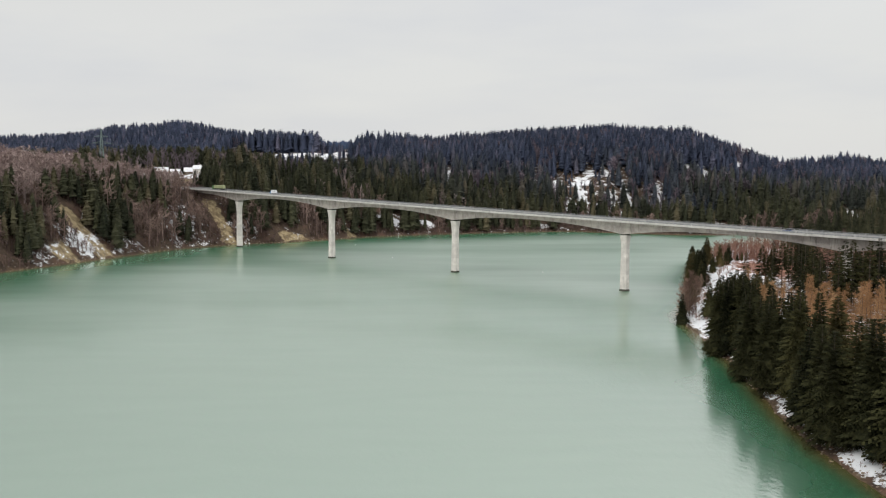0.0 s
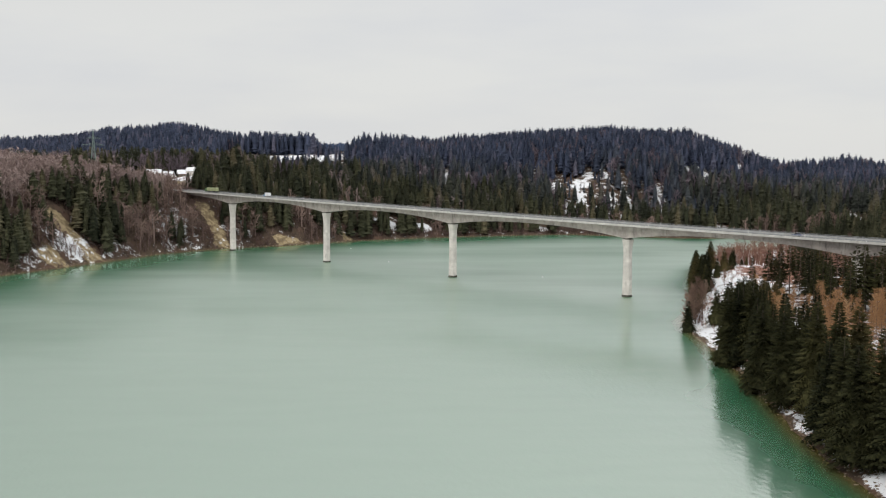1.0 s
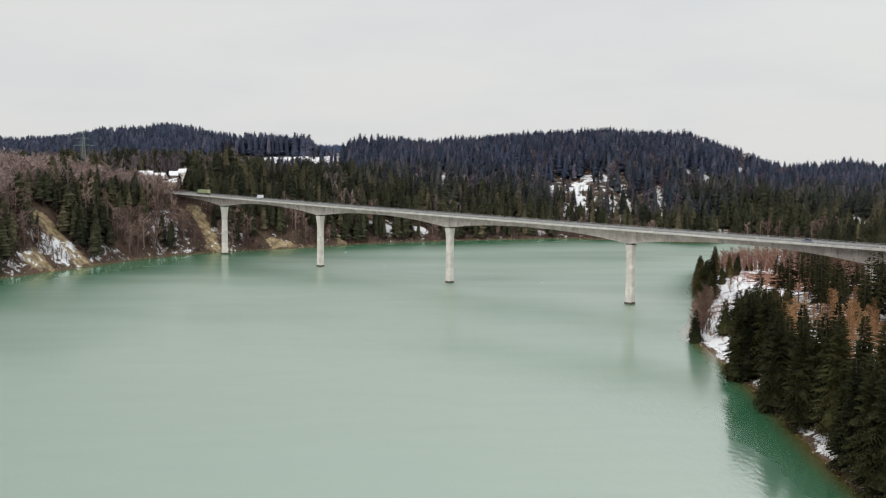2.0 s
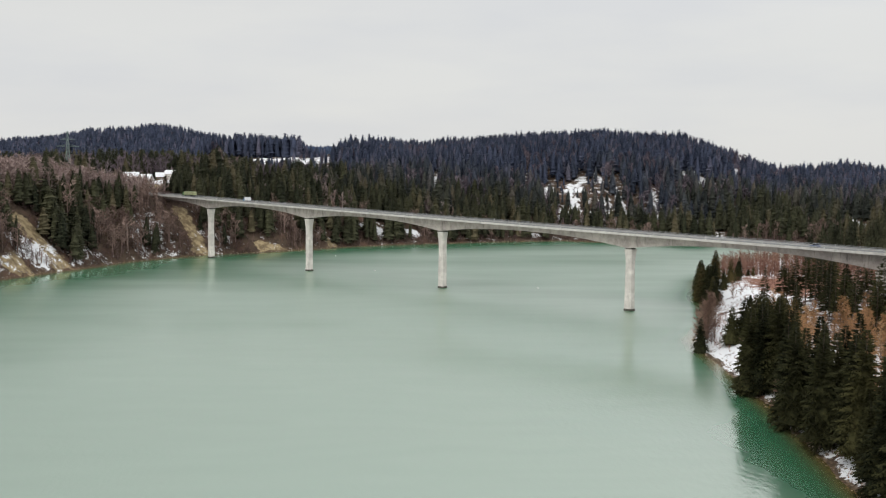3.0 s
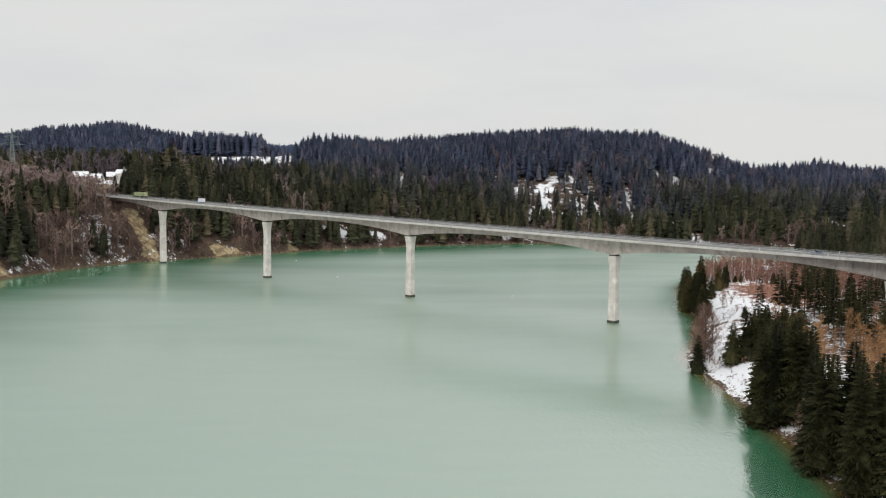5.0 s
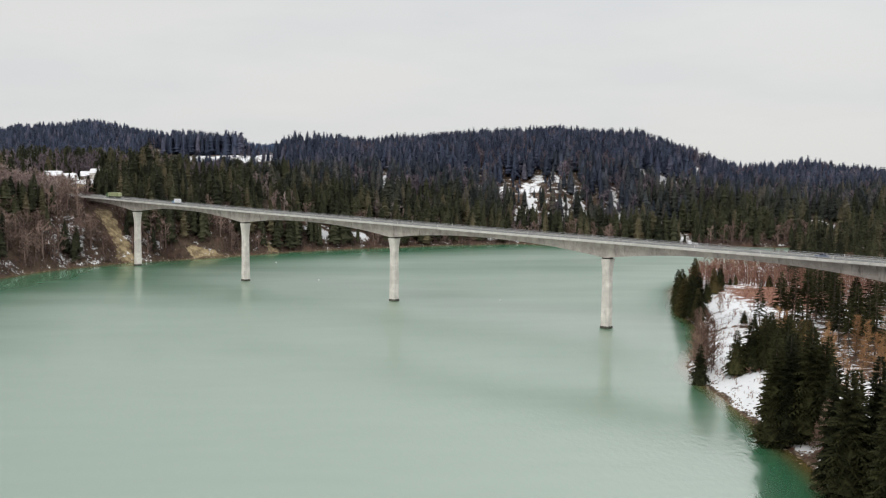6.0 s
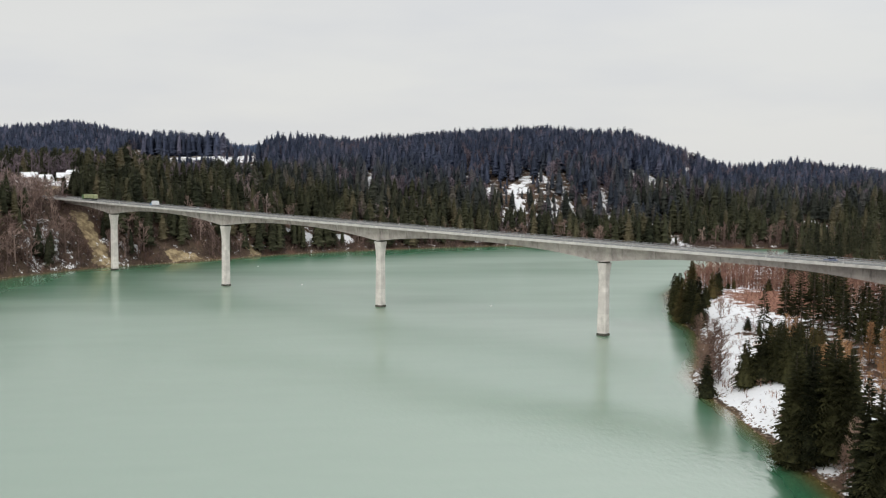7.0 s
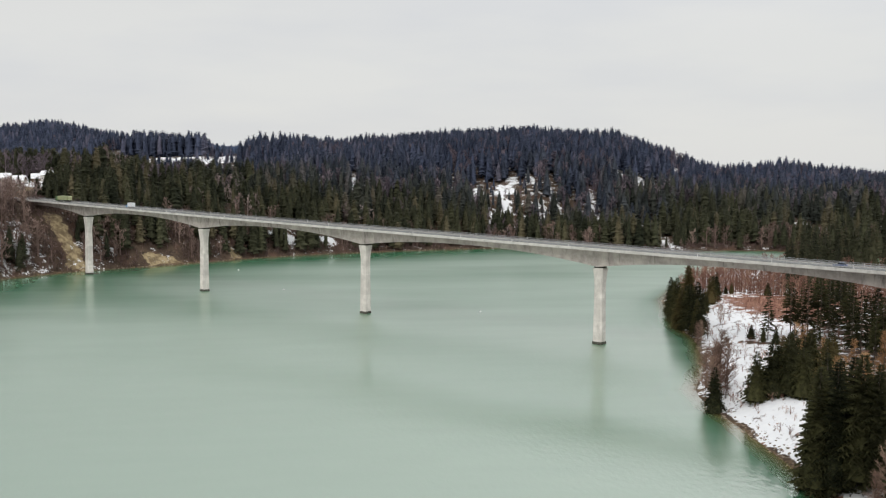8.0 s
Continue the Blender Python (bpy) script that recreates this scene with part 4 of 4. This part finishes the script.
grow(near_bare, [(113.5, 373, 19), (117, 376, 15), (109.5, 369, 14), (114, 384, 13), (111, 371, 17), (112, 374, 14.5), (114, 370, 8), (110, 367, 11), (115, 379, 12), (141, 458, 9.5), (144, 463, 9), (148, 466, 7), (158, 478, 8), (104, 281, 9), (106, 277, 11), (103.5, 274, 7), (108, 284, 12), (107, 270, 10), (110, 277, 12)], 6)
rows = []
while len(rows) < 290:
    x, y = rng.uniform(112, 235), rng.uniform(222, 398)
    if float(shore_distance(np.array(x), np.array(y))) > 13 and y < 262 + 4.5 * (x - 112) and y < 395 - 0.3 * (x - 130):
        rows.append((x, y, rng.uniform(9, 15)))
grow(near_larch, rows, 7)

# ---- woods -------------------------------------------------------------
def frond_cone(seed, width, fronds, low=0.08):
    """A far conifer of unit height: drooping fronds round a slim dark core, with a ragged outline."""
    r = np.random.RandomState(seed)
    pieces = [bar((0, 0, -0.03), (0, 0, 0.3), 0.014, 0.012, 3)]
    ang = np.arange(5) * 2 * np.pi / 5
    i, j = np.arange(5), (np.arange(5) + 1) % 5
    rings = [np.stack([np.cos(ang) * width * f, np.sin(ang) * width * f, np.full(5, z)], -1) for f, z in ((0.6, low + 0.05), (0.36, 0.72))]
    pieces.append((np.concatenate(rings + [[[0, 0, 0.97]]]), np.concatenate([np.stack([i, j, j + 5], -1), np.stack([i, j + 5, i + 5], -1), np.stack([i + 5, j + 5, np.full(5, 10)], -1)])))
    for k in range(fronds):
        q = (k + r.uniform(0, 1)) / fronds
        u = low + (0.94 - low) * (1 - (1 - q) ** 1.15)
        a = k * 2.4 + r.uniform(-0.6, 0.6)
        out, side = np.array([np.cos(a), np.sin(a), 0]), np.array([-np.sin(a), np.cos(a), 0])
        reach = width * (min((1 - u) ** 0.70 + 0.11, 0.72 + 1.1 * u)) * r.uniform(0.72, 1.18)
        w = reach * r.uniform(0.32, 0.55) + 0.006
        root = np.array([0, 0, min(u + 0.05 + 0.03 * r.uniform(), 1.0)])
        drop = reach * r.uniform(0.25, 0.75) * (1 - 0.5 * u)
        p = root + out * reach - (0, 0, drop)
        pieces.append((np.array([root, p + side * w - out * reach * r.uniform(0, 0.3), p - side * w - out * reach * r.uniform(0, 0.3) - (0, 0, 0.3 * drop * r.uniform())]), np.array([[0, 1, 2]])))
    return join(pieces)


WOOD_SPRUCE = [frond_cone(80 + i, w, 112) for i, w in enumerate((0.185, 0.22, 0.25, 0.17, 0.235, 0.27))]
WOOD_HILL = [frond_cone(100 + i, w, 72) for i, w in enumerate((0.19, 0.22, 0.25, 0.205))]
WOOD_RIDGE = [frond_cone(110 + i, w, 14) for i, w in enumerate((0.24, 0.28))]
WOOD_FAR = [frond_cone(90 + i, w, 44) for i, w in enumerate((0.19, 0.22, 0.25))]


def twig_cloud(seed, width, limbs, twigs, low, thick):
    """A far leafless tree of unit height: thin limbs with a haze of twigs."""
    r = np.random.RandomState(seed)
    pieces = [bar((0, 0, -0.02), (0, 0, 0.8), thick * 1.1, thick * 0.4, 3)]
    for k in range(limbs):
        u = low + (0.85 - low) * (k + r.uniform(0, 1)) / limbs
        a = r.uniform(0, 6.28)
        reach = width * np.sin(np.pi * min(u * 0.75 + 0.2, 1)) * r.uniform(0.6, 1.1)
        out = np.array([np.cos(a) * reach, np.sin(a) * reach, min(reach * r.uniform(0.5, 1.2), 1.0 - u)])
        root = np.array([0, 0, u])
        across = np.array([-np.sin(a), np.cos(a), 0.3]) * thick * 0.5
        pieces.append((np.array([root - across, root + across, root + out]), np.array([[0, 1, 2]])))
        for t in range(twigs):
            p = root + out * r.uniform(0.3, 1.0)
            way = r.normal(size=3) + (0, 0, 0.7)
            way *= width * 0.5 * r.uniform(0.5, 1.0) / np.linalg.norm(way)
            flat = np.cross(way, r.normal(size=3))
            flat *= thick * 0.45 / (np.linalg.norm(flat) + 1e-9)
            pieces.append((np.array([p - flat, p + flat, p + way]), np.array([[0, 1, 2]])))
    return join(pieces)


WOOD_BARE = [twig_cloud(95 + i, 0.27, 20, 6, 0.16, 0.03) for i in range(4)]
WOOD_THIN = [twig_cloud(105 + i, 0.24, 13, 6, 0.10, 0.026) for i in range(3)]


def wood(name, label, category, patterns, material, x, y, h, seed, cool=None):
    """One joined wood of trees at x, y with heights h."""
    r = np.random.RandomState(seed)
    if not len(x):
        return
    z = land_height(x, y) - 0.2
    which = r.randint(0, len(patterns), len(x))
    turn, fat, tint = r.uniform(0, 6.28, len(x)), r.uniform(0.85, 1.2, len(x)), r.uniform(0, 1, len(x))
    cool = np.zeros(len(x)) if cool is None else cool
    vs, fs, ts, cs, base = [], [], [], [], 0
    for k, (pv, pf) in enumerate(patterns):
        m = which == k
        n = m.sum()
        if not n:
            continue
        c, s = np.cos(turn[m])[:, None], np.sin(turn[m])[:, None]
        hh, ww = h[m][:, None], (h[m] * fat[m])[:, None]
        v = np.stack([(pv[:, 0] * c - pv[:, 1] * s) * ww + x[m][:, None], (pv[:, 0] * s + pv[:, 1] * c) * ww + y[m][:, None], pv[:, 2] * hh + z[m][:, None]], -1)
        vs.append(v.reshape(-1, 3))
        fs.append((pf[None] + (np.arange(n) * len(pv))[:, None, None]).reshape(-1, 3) + base)
        ts.append(np.repeat(tint[m], len(pv)))
        cs.append(np.repeat(cool[m], len(pv)))
        base += n * len(pv)
    ob = new(name, mesh_of(name, np.concatenate(vs), np.concatenate(fs), material, np.concatenate(ts), cool=np.concatenate(cs)))
    return tagged(ob, label, category, kind="stuff")


def scatter(x0, x1, y0, y1, step, seed):
    r = np.random.RandomState(seed)
    x, y = np.meshgrid(np.arange(x0, x1, step), np.arange(y0, y1, step))
    x, y = x.ravel() + r.uniform(-0.5, 0.5, x.size) * step, y.ravel() + r.uniform(-0.5, 0.5, y.size) * step
    return x, y


def bridge_gap(x, y):
    """Distance from the bridge's line, on both banks."""
    s = (x + 128.6) * ALONG[0] + (y - 727.4) * ALONG[1]
    c = (x + 128.6) * ACROSS[0] + (y - 727.4) * ACROSS[1]
    return np.where((s > -290) & (s < 640), np.abs(c), 99.0), s


def keep_out(x, y, r, shore=3.0):
    c, s = bridge_gap(x, y)
    u = np.clip((-95.0 - s) / 165.0, 0, 1)
    off = (x + 128.6) * ACROSS[0] + (y - 727.4) * ACROSS[1] + 30 * u * u + 9.8e-5 * s * (s - 351.5)
    on_road = (s < -88) & (s > -265) & (np.abs(off) < 9)
    clear = np.where(on_road, 1.2, clearing_mask(x, y))
    return (shore_distance(x, y) > shore) & (c > 11) & (scar_mask(x, y) < 0.3) & (r.uniform(0, 1, len(x)) > clear * 0.86)


def knoll(x, y):
    """How far a place lies on the wooded knoll behind the west end of the bridge."""
    return (1 - smooth(np.hypot((x + 147 - 0.1 * (900 - y)) / 24, (y - 875) / 75), 0.8, 1.0))


def plant(tag, box, step, seed, height, bare_share, patterns, view=None, bare_height=0.72, needles=M_SPRUCE_BANK):
    r = np.random.RandomState(seed)
    x, y = scatter(*box, step, seed + 1)
    ok = keep_out(x, y, r) & (np.abs(x - 20) < 0.52 * y + 30)
    if view:
        ok &= view(x, y)
    x, y = x[ok], y[ok]
    share = bare_share(x, y) if callable(bare_share) else np.full(len(x), bare_share)
    lumps = 0.5 + 0.5 * ripple_noise(x, y, 28, seed % 50)
    # leafless trees stand in clumps near the lake, singly on the hills
    clump = 0.65 - 0.35 * smooth(y, 930, 1010)
    bare = lumps * clump + r.uniform(0, 1, len(x)) * (1 - clump) < share
    h = height * (1 + 0.26 * knoll(x, y)) * (1 - 0.48 * np.exp(-((x + 112) / 75) ** 2 - ((y - 1090) / 65) ** 2)) * np.where(clearing_mask(x, y) > 0.4, 0.5, 1.0) * (1 - 0.66 * low_mask(x, y) * (1 - knoll(x, y))) * np.where(y > 1000, r.uniform(0.84, 1.05, len(x)), r.uniform(0.58, 1.08, len(x))) * (1 + 0.12 * ripple_noise(x, y, 40, seed % 40))
    # needles and twigs turn from olive and brown to a painted blue-green and grey distance haze as the wood climbs away
    # from the lake
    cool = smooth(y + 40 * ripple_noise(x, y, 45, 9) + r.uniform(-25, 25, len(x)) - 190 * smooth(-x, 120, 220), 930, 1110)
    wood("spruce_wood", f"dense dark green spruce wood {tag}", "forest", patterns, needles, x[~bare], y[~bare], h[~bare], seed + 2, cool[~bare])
    # darker bark on the steep slopes above the water
    slope = (shore_distance(x, y) < 42 + 12 * ripple_noise(x, y, 20, 14)) & (y < 930)
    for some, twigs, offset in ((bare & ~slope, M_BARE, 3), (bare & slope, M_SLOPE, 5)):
        # last argument: share of painted haze in the twigs
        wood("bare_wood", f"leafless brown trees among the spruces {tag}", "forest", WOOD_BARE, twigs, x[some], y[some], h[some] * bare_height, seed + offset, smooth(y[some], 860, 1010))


# the bluff: spruces to the south, only bare growth beside the bridge
def bluff_share(x, y):
    back = smooth(shore_distance(x, y), 38, 62)
    share = 0.49 + 0.8 * np.exp(-((x + 158) / 18) ** 2 - ((y - 750) / 28) ** 2) + 0.40 * back * (1 - smooth(y, 760, 830)) + 0.5 * low_mask(x, y)
    return share * (1 - knoll(x, y)) * (1 - 0.7 * smooth(x, -180, -165) * smooth(y, 775, 800))


plant("on the steep bank", (-340, -95, 520, 905), 6.8, 200, 23, bluff_share, WOOD_SPRUCE, bare_height=0.92)
plant("behind the bridge", (-95, 240, 800, 1000), 7.8, 300, 25, lambda x, y: 0.44 - 0.20 * smooth(shore_distance(x, y), 20, 60), WOOD_SPRUCE)
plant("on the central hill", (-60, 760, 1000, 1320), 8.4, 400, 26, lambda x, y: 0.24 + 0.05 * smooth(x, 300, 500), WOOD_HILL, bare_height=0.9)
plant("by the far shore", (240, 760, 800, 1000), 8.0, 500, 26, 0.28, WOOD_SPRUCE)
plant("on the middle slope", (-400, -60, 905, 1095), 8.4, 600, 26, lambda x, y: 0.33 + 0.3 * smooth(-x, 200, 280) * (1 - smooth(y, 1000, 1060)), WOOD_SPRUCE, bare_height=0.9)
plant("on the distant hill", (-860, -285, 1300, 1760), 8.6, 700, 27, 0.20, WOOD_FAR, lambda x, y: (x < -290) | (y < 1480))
plant("above the snowy saddle", (-258, -146, 1560, 1650), 7.5, 720, 36, 0.10, WOOD_FAR)
plant("beside the snowy saddle", (-74, -58, 1290, 1350), 6.0, 740, 29, 0.10, WOOD_HILL)
plant("scattered on the saddle", (-128, -55, 1180, 1300), 7.5, 760, 26, 0.42, WOOD_HILL)
plant("on the edge of the saddle", (-170, -112, 1095, 1150), 8.0, 780, 29, 0.2, WOOD_SPRUCE)
plant("below the farthest ridge", (-165, -60, 1590, 1760), 10.0, 790, 27, 0.1, WOOD_FAR)
# the ridge's blue is air haze painted on the trees
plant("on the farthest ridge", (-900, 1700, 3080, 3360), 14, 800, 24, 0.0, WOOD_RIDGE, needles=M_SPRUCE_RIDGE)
plant("beyond the peninsula", (265, 520, 330, 520), 8.0, 900, 18, 0.35, WOOD_SPRUCE)


def undergrowth(name, label, box, step, seed, low, high, material, test):
    x, y = scatter(*box, step, seed)
    r = np.random.RandomState(seed + 1)
    c, s = bridge_gap(x, y)
    ok = (shore_distance(x, y) > 0.4) & (scar_mask(x, y) < 0.35) & ((c > 9) | (s > -80)) & test(x, y, r)
    wood(name, label, "shrubs", WOOD_SHRUB, material, x[ok], y[ok], r.uniform(low, high, ok.sum()), seed + 2)


WOOD_SHRUB = [twig_cloud(120 + i, 0.55, 9, 4, 0.02, 0.045) for i in range(4)]
undergrowth("shrubs", "dense leafless brown shrubs on the steep bank", (-300, -60, 520, 880), 2.4, 1000, 2.5, 6.5, M_SHRUB,
            lambda x, y, r: (shore_distance(x, y) < 70) & (r.uniform(0, 1, len(x)) < 0.66 + 0.4 * ripple_noise(x, y, 18, 11)))
undergrowth("shrubs", "leafless shrubs along the far shore", (-60, 420, 780, 960), 2.6, 1010, 1.8, 5.5, M_SHRUB,
            lambda x, y, r: (shore_distance(x, y) < 24) & (clearing_mask(x, y) < 0.5) & (r.uniform(0, 1, len(x)) < 0.85))
undergrowth("shrubs", "thin rust-brown shrubs in the snow", (95, 260, 110, 560), 3.0, 1020, 0.9, 2.6, M_RUST,
            lambda x, y, r: (shore_distance(x, y) > 3) & (r.uniform(0, 1, len(x)) < 0.44 + 0.36 * ripple_noise(x, y, 22, 12) + 0.5 * np.exp(-((x - 194) / 18) ** 2 - ((y - 515) / 34) ** 2)))
undergrowth("shrubs", "brown grass and low shrubs along the waterline", (88, 180, 110, 600), 1.9, 1030, 0.5, 1.5, M_RUST,
            lambda x, y, r: (shore_distance(x, y) < 7) & (r.uniform(0, 1, len(x)) < 0.42))


def plant_rust(box, seed):
    x, y = scatter(*box, 3.2, seed)
    r = np.random.RandomState(seed + 1)
    c, s = bridge_gap(x, y)
    ok = (shore_distance(x, y) > 6) & (r.uniform(0, 1, len(x)) > 0.45 - 0.45 * ripple_noise(x, y, 16, 33)) & (c > 8)
    wood("thicket", "thin rust-brown leafless thicket on the peninsula", "thicket", WOOD_THIN, M_RUST, x[ok], y[ok], r.uniform(4, 12, ok.sum()), seed + 2)


plant_rust((178, 300, 556, 685), 950)
plant_rust((204, 262, 480, 556), 960)


# stones along the shores
def shore_stones(label, box, step, seed, share, low, high):
    x, y = scatter(*box, step, seed)
    r = np.random.RandomState(seed + 1)
    d = shore_distance(x, y)
    ok = (d > -1.2) & (d < 2.4) & (r.uniform(0, 1, len(x)) < share)
    x, y = x[ok], y[ok]
    bm = bmesh.new()
    bmesh.ops.create_icosphere(bm, subdivisions=1, radius=1.0)
    bmesh.ops.triangulate(bm, faces=bm.faces)
    pv = np.array([v.co[:] for v in bm.verts])
    pf = np.array([[v.index for v in f.verts] for f in bm.faces])
    bm.free()
    n = len(x)
    size = r.uniform(low, high, n)[:, None, None] * r.uniform(0.6, 1.2, (n, 1, 3)) * (1, 1, 0.6)
    v = pv[None] * r.uniform(0.75, 1.2, (n, len(pv), 1)) * size + np.stack([x, y, np.maximum(land_height(x, y), -0.05)], -1)[:, None]
    f = pf[None] + (np.arange(n) * len(pv))[:, None, None]
    tagged(new("shore_stones", mesh_of("shore_stones", v.reshape(-1, 3), f.reshape(-1, 3), M_STONE)), label, "stones", kind="stuff")


M_STONE = plain_material("brown_grey_stone", (0.12, 0.09, 0.065), (0.30, 0.25, 0.20), 0.8, 0.9, spec=0.2)
shore_stones("brown and grey stones along the peninsula shore", (85, 190, 130, 600), 1.1, 1100, 0.45, 0.15, 0.6)
shore_stones("brown stones at the foot of the far bank", (-250, 330, 520, 935), 2.0, 1110, 0.5, 0.3, 1.0)


# ---- houses, pylon and floats ------------------------------------------
M_WALL = plain_material("pale_plaster_wall", (0.55, 0.52, 0.47), (0.66, 0.63, 0.58), 1.5, 0.9)
M_WOODWALL = plain_material("dark_timber_wall", (0.10, 0.065, 0.04), (0.17, 0.11, 0.07), 0.8, 0.85)
M_SNOW = plain_material("roof_snow", (0.72, 0.74, 0.78), (0.84, 0.85, 0.87), 2.0, 0.85)
M_PYLON = plain_material("grey_green_painted_steel", (0.16, 0.22, 0.20), (0.24, 0.31, 0.28), 2.0, 0.6, 0.2)
M_WIRE = plain_material("aluminium_wire", (0.22, 0.24, 0.25), (0.30, 0.32, 0.33), 3.0, 0.5, 0.5)


def build_house(x, y, turn, size, wall, label):
    w, l, h = size
    z = float(land_height(x, y))
    house = empty("house", pose(x, y, z, 0, 0, turn), label, "house", "houses on the terrace")
    bm = bmesh.new()
    add_box(bm, (-l / 2, -w / 2, -2.5), (l / 2, w / 2, h))
    part("wall", bm, wall, house)
    ridge = h + w * 0.42
    for side in (1, -1):
        bm = bmesh.new()
        edge, rise = w / 2 + 0.7, -0.42 * 1.4
        add_loft(bm, [[Vector((q, 0, ridge + 0.32)), Vector((q, side * edge, h + rise + 0.32)), Vector((q, side * edge, h + rise)), Vector((q, 0, ridge))] for q in (-l / 2 - 0.8, l / 2 + 0.8)])
        part("roof", bm, M_SNOW, house, "snow-covered roof slope")
        bm = bmesh.new()
        q = side * l / 2
        add_loft(bm, [[Vector((q - 0.12, -w / 2, h)), Vector((q - 0.12, w / 2, h)), Vector((q - 0.12, 0, ridge - 0.05))], [Vector((q + 0.12, -w / 2, h)), Vector((q + 0.12, w / 2, h)), Vector((q + 0.12, 0, ridge - 0.05))]])
        part("gable", bm, M_WOODWALL, house, "dark timber gable")
    bm = bmesh.new()
    add_box(bm, (l * 0.2 - 0.4, 0.5, ridge - 1.0), (l * 0.2 + 0.4, 1.2, ridge + 1.2), 0.03)
    part("chimney", bm, M_WALL, house)
    for q in np.arange(-l / 2 + 1.5, l / 2 - 1, 2.6):
        for level in ((1.0, 2.3), (3.6, 4.8)):
            if level[1] > h:
                continue
            bm = bmesh.new()
            add_box(bm, (q - 0.55, -w / 2 - 0.06, level[0]), (q + 0.55, -w / 2 + 0.05, level[1]))
            window = part("window", bm, M_WHITE, house, "white framed window")
            for a in (-0.26, 0.26):
                bm = bmesh.new()
                add_box(bm, (q + a - 0.2, -w / 2 - 0.08, level[0] + 0.1), (q + a + 0.2, -w / 2 - 0.05, level[1] - 0.1))
                part("pane", bm, M_GLASS, window)


build_house(-197, 906, -12, (6.6, 7.6, 4.4), M_WALL, "pale house with a snow-covered gable roof")
build_house(-211, 937, 20, (7.6, 11, 3.6), M_WOODWALL, "dark timber house with a snowy roof")
build_house(-224, 930, -8, (7, 9, 3.4), M_WALL, "small pale house with a snowy roof")
build_house(-238, 934, 8, (8, 12, 3.6), M_WOODWALL, "timber farmhouse with a snowy roof")
build_house(-300, 945, 0, (7, 11, 3.4), M_WALL, "long pale barn with a snowy roof")
build_house(292, 979, 15, (5, 6.5, 3.2), M_WHITE, "small white hut with a snowy roof by the shore")


def build_pylon():
    x, y = -289, 919
    z = float(land_height(x, y))
    tall = 94.0 - z
    pylon = empty("power_pylon", pose(x, y, z, 0, 0, 12), "grey-green steel lattice power pylon", "power pylon")
    half = lambda u: 3.0 * (1 - u) ** 1.3 + 0.35
    corners = ((1, 1), (-1, 1), (-1, -1), (1, -1))
    place = lambda k, u: Vector((corners[k % 4][0] * half(u), corners[k % 4][1] * half(u), u * tall))
    stops = [1 - (1 - i / 12) ** 1.1 for i in range(13)]
    for k in range(4):
        bm = bmesh.new()
        for a, b in zip(stops, stops[1:]):
            add_tube(bm, place(k, a), place(k, b), 0.22, sides=4)
        part("leg", bm, M_PYLON, pylon)
        bm = bmesh.new()
        for n, (a, b) in enumerate(zip(stops, stops[1:])):
            add_tube(bm, place(k, a), place(k + 1, b), 0.12, sides=4)
            add_tube(bm, place(k + 1, a), place(k, b), 0.12, sides=4)
            add_tube(bm, place(k, b), place(k + 1, b), 0.10, sides=4)
        part("bracing", bm, M_PYLON, pylon)
    for level, reach in ((0.83, 6.5), (0.69, 9.5)):
        for side in (1, -1):
            bm = bmesh.new()
            tip = Vector((side * reach, 0, level * tall))
            for q in (half(level), -half(level)):
                add_tube(bm, (side * half(level), q, level * tall), tip, 0.16, 0.10, 4)
                add_tube(bm, (side * half(level), q, level * tall + 1.6), tip, 0.14, 0.09, 4)
            for f in (0.35, 0.65):
                add_tube(bm, (side * (half(level) + f * (reach - half(level))), 0, level * tall), (side * (half(level) + (f - 0.2) * (reach - half(level))), 0, level * tall + 1.6 * (1.2 - f)), 0.08, sides=4)
            arm = part("crossarm", bm, M_PYLON, pylon)
            for f in (0.55, 0.97):
                bm = bmesh.new()
                add_tube(bm, (side * reach * f, 0, level * tall), (side * reach * f, 0, level * tall - 1.8), 0.14, sides=6)
                part("insulator", bm, M_GLASS, arm, "dark hanging insulator")
    for level, reach in ((0.83, 6.5), (0.69, 9.5)):
        for f in (-0.97, -0.55, 0.55, 0.97):
            bm = bmesh.new()
            start = Vector((reach * f, 0, level * tall - 1.8))
            for way in ((150, 330, -16),):
                points = [start + Vector(way) * (i / 14) - Vector((0, 0, 36 * (i / 14) * (1 - i / 14))) for i in range(15)]
                for a, b in zip(points, points[1:]):
                    add_tube(bm, a, b, 0.022, sides=3)
            part("cable", bm, M_WIRE, pylon, "thin sagging power cable")


build_pylon()


def build_float(x, y, turn):
    buoy = empty("mooring_buoy", pose(x, y, 0, 0, 0, turn), "small white round mooring buoy on the water", "buoy", "buoys on the lake")
    bm = bmesh.new()
    bmesh.ops.create_uvsphere(bm, u_segments=16, v_segments=10, radius=0.5, matrix=pose(0, 0, 0.18))
    part("ball", bm, M_WHITE, buoy, smooth=True)
    bm = bmesh.new()
    add_tube(bm, (0, 0, 0.62), (0, 0, 0.85), 0.05, sides=8)
    part("eye", bm, M_STEEL, buoy)


for x, y, turn in ((-12, 640, 0), (77, 550, 40), (-43, 745, 80)):
    build_float(x, y, turn)
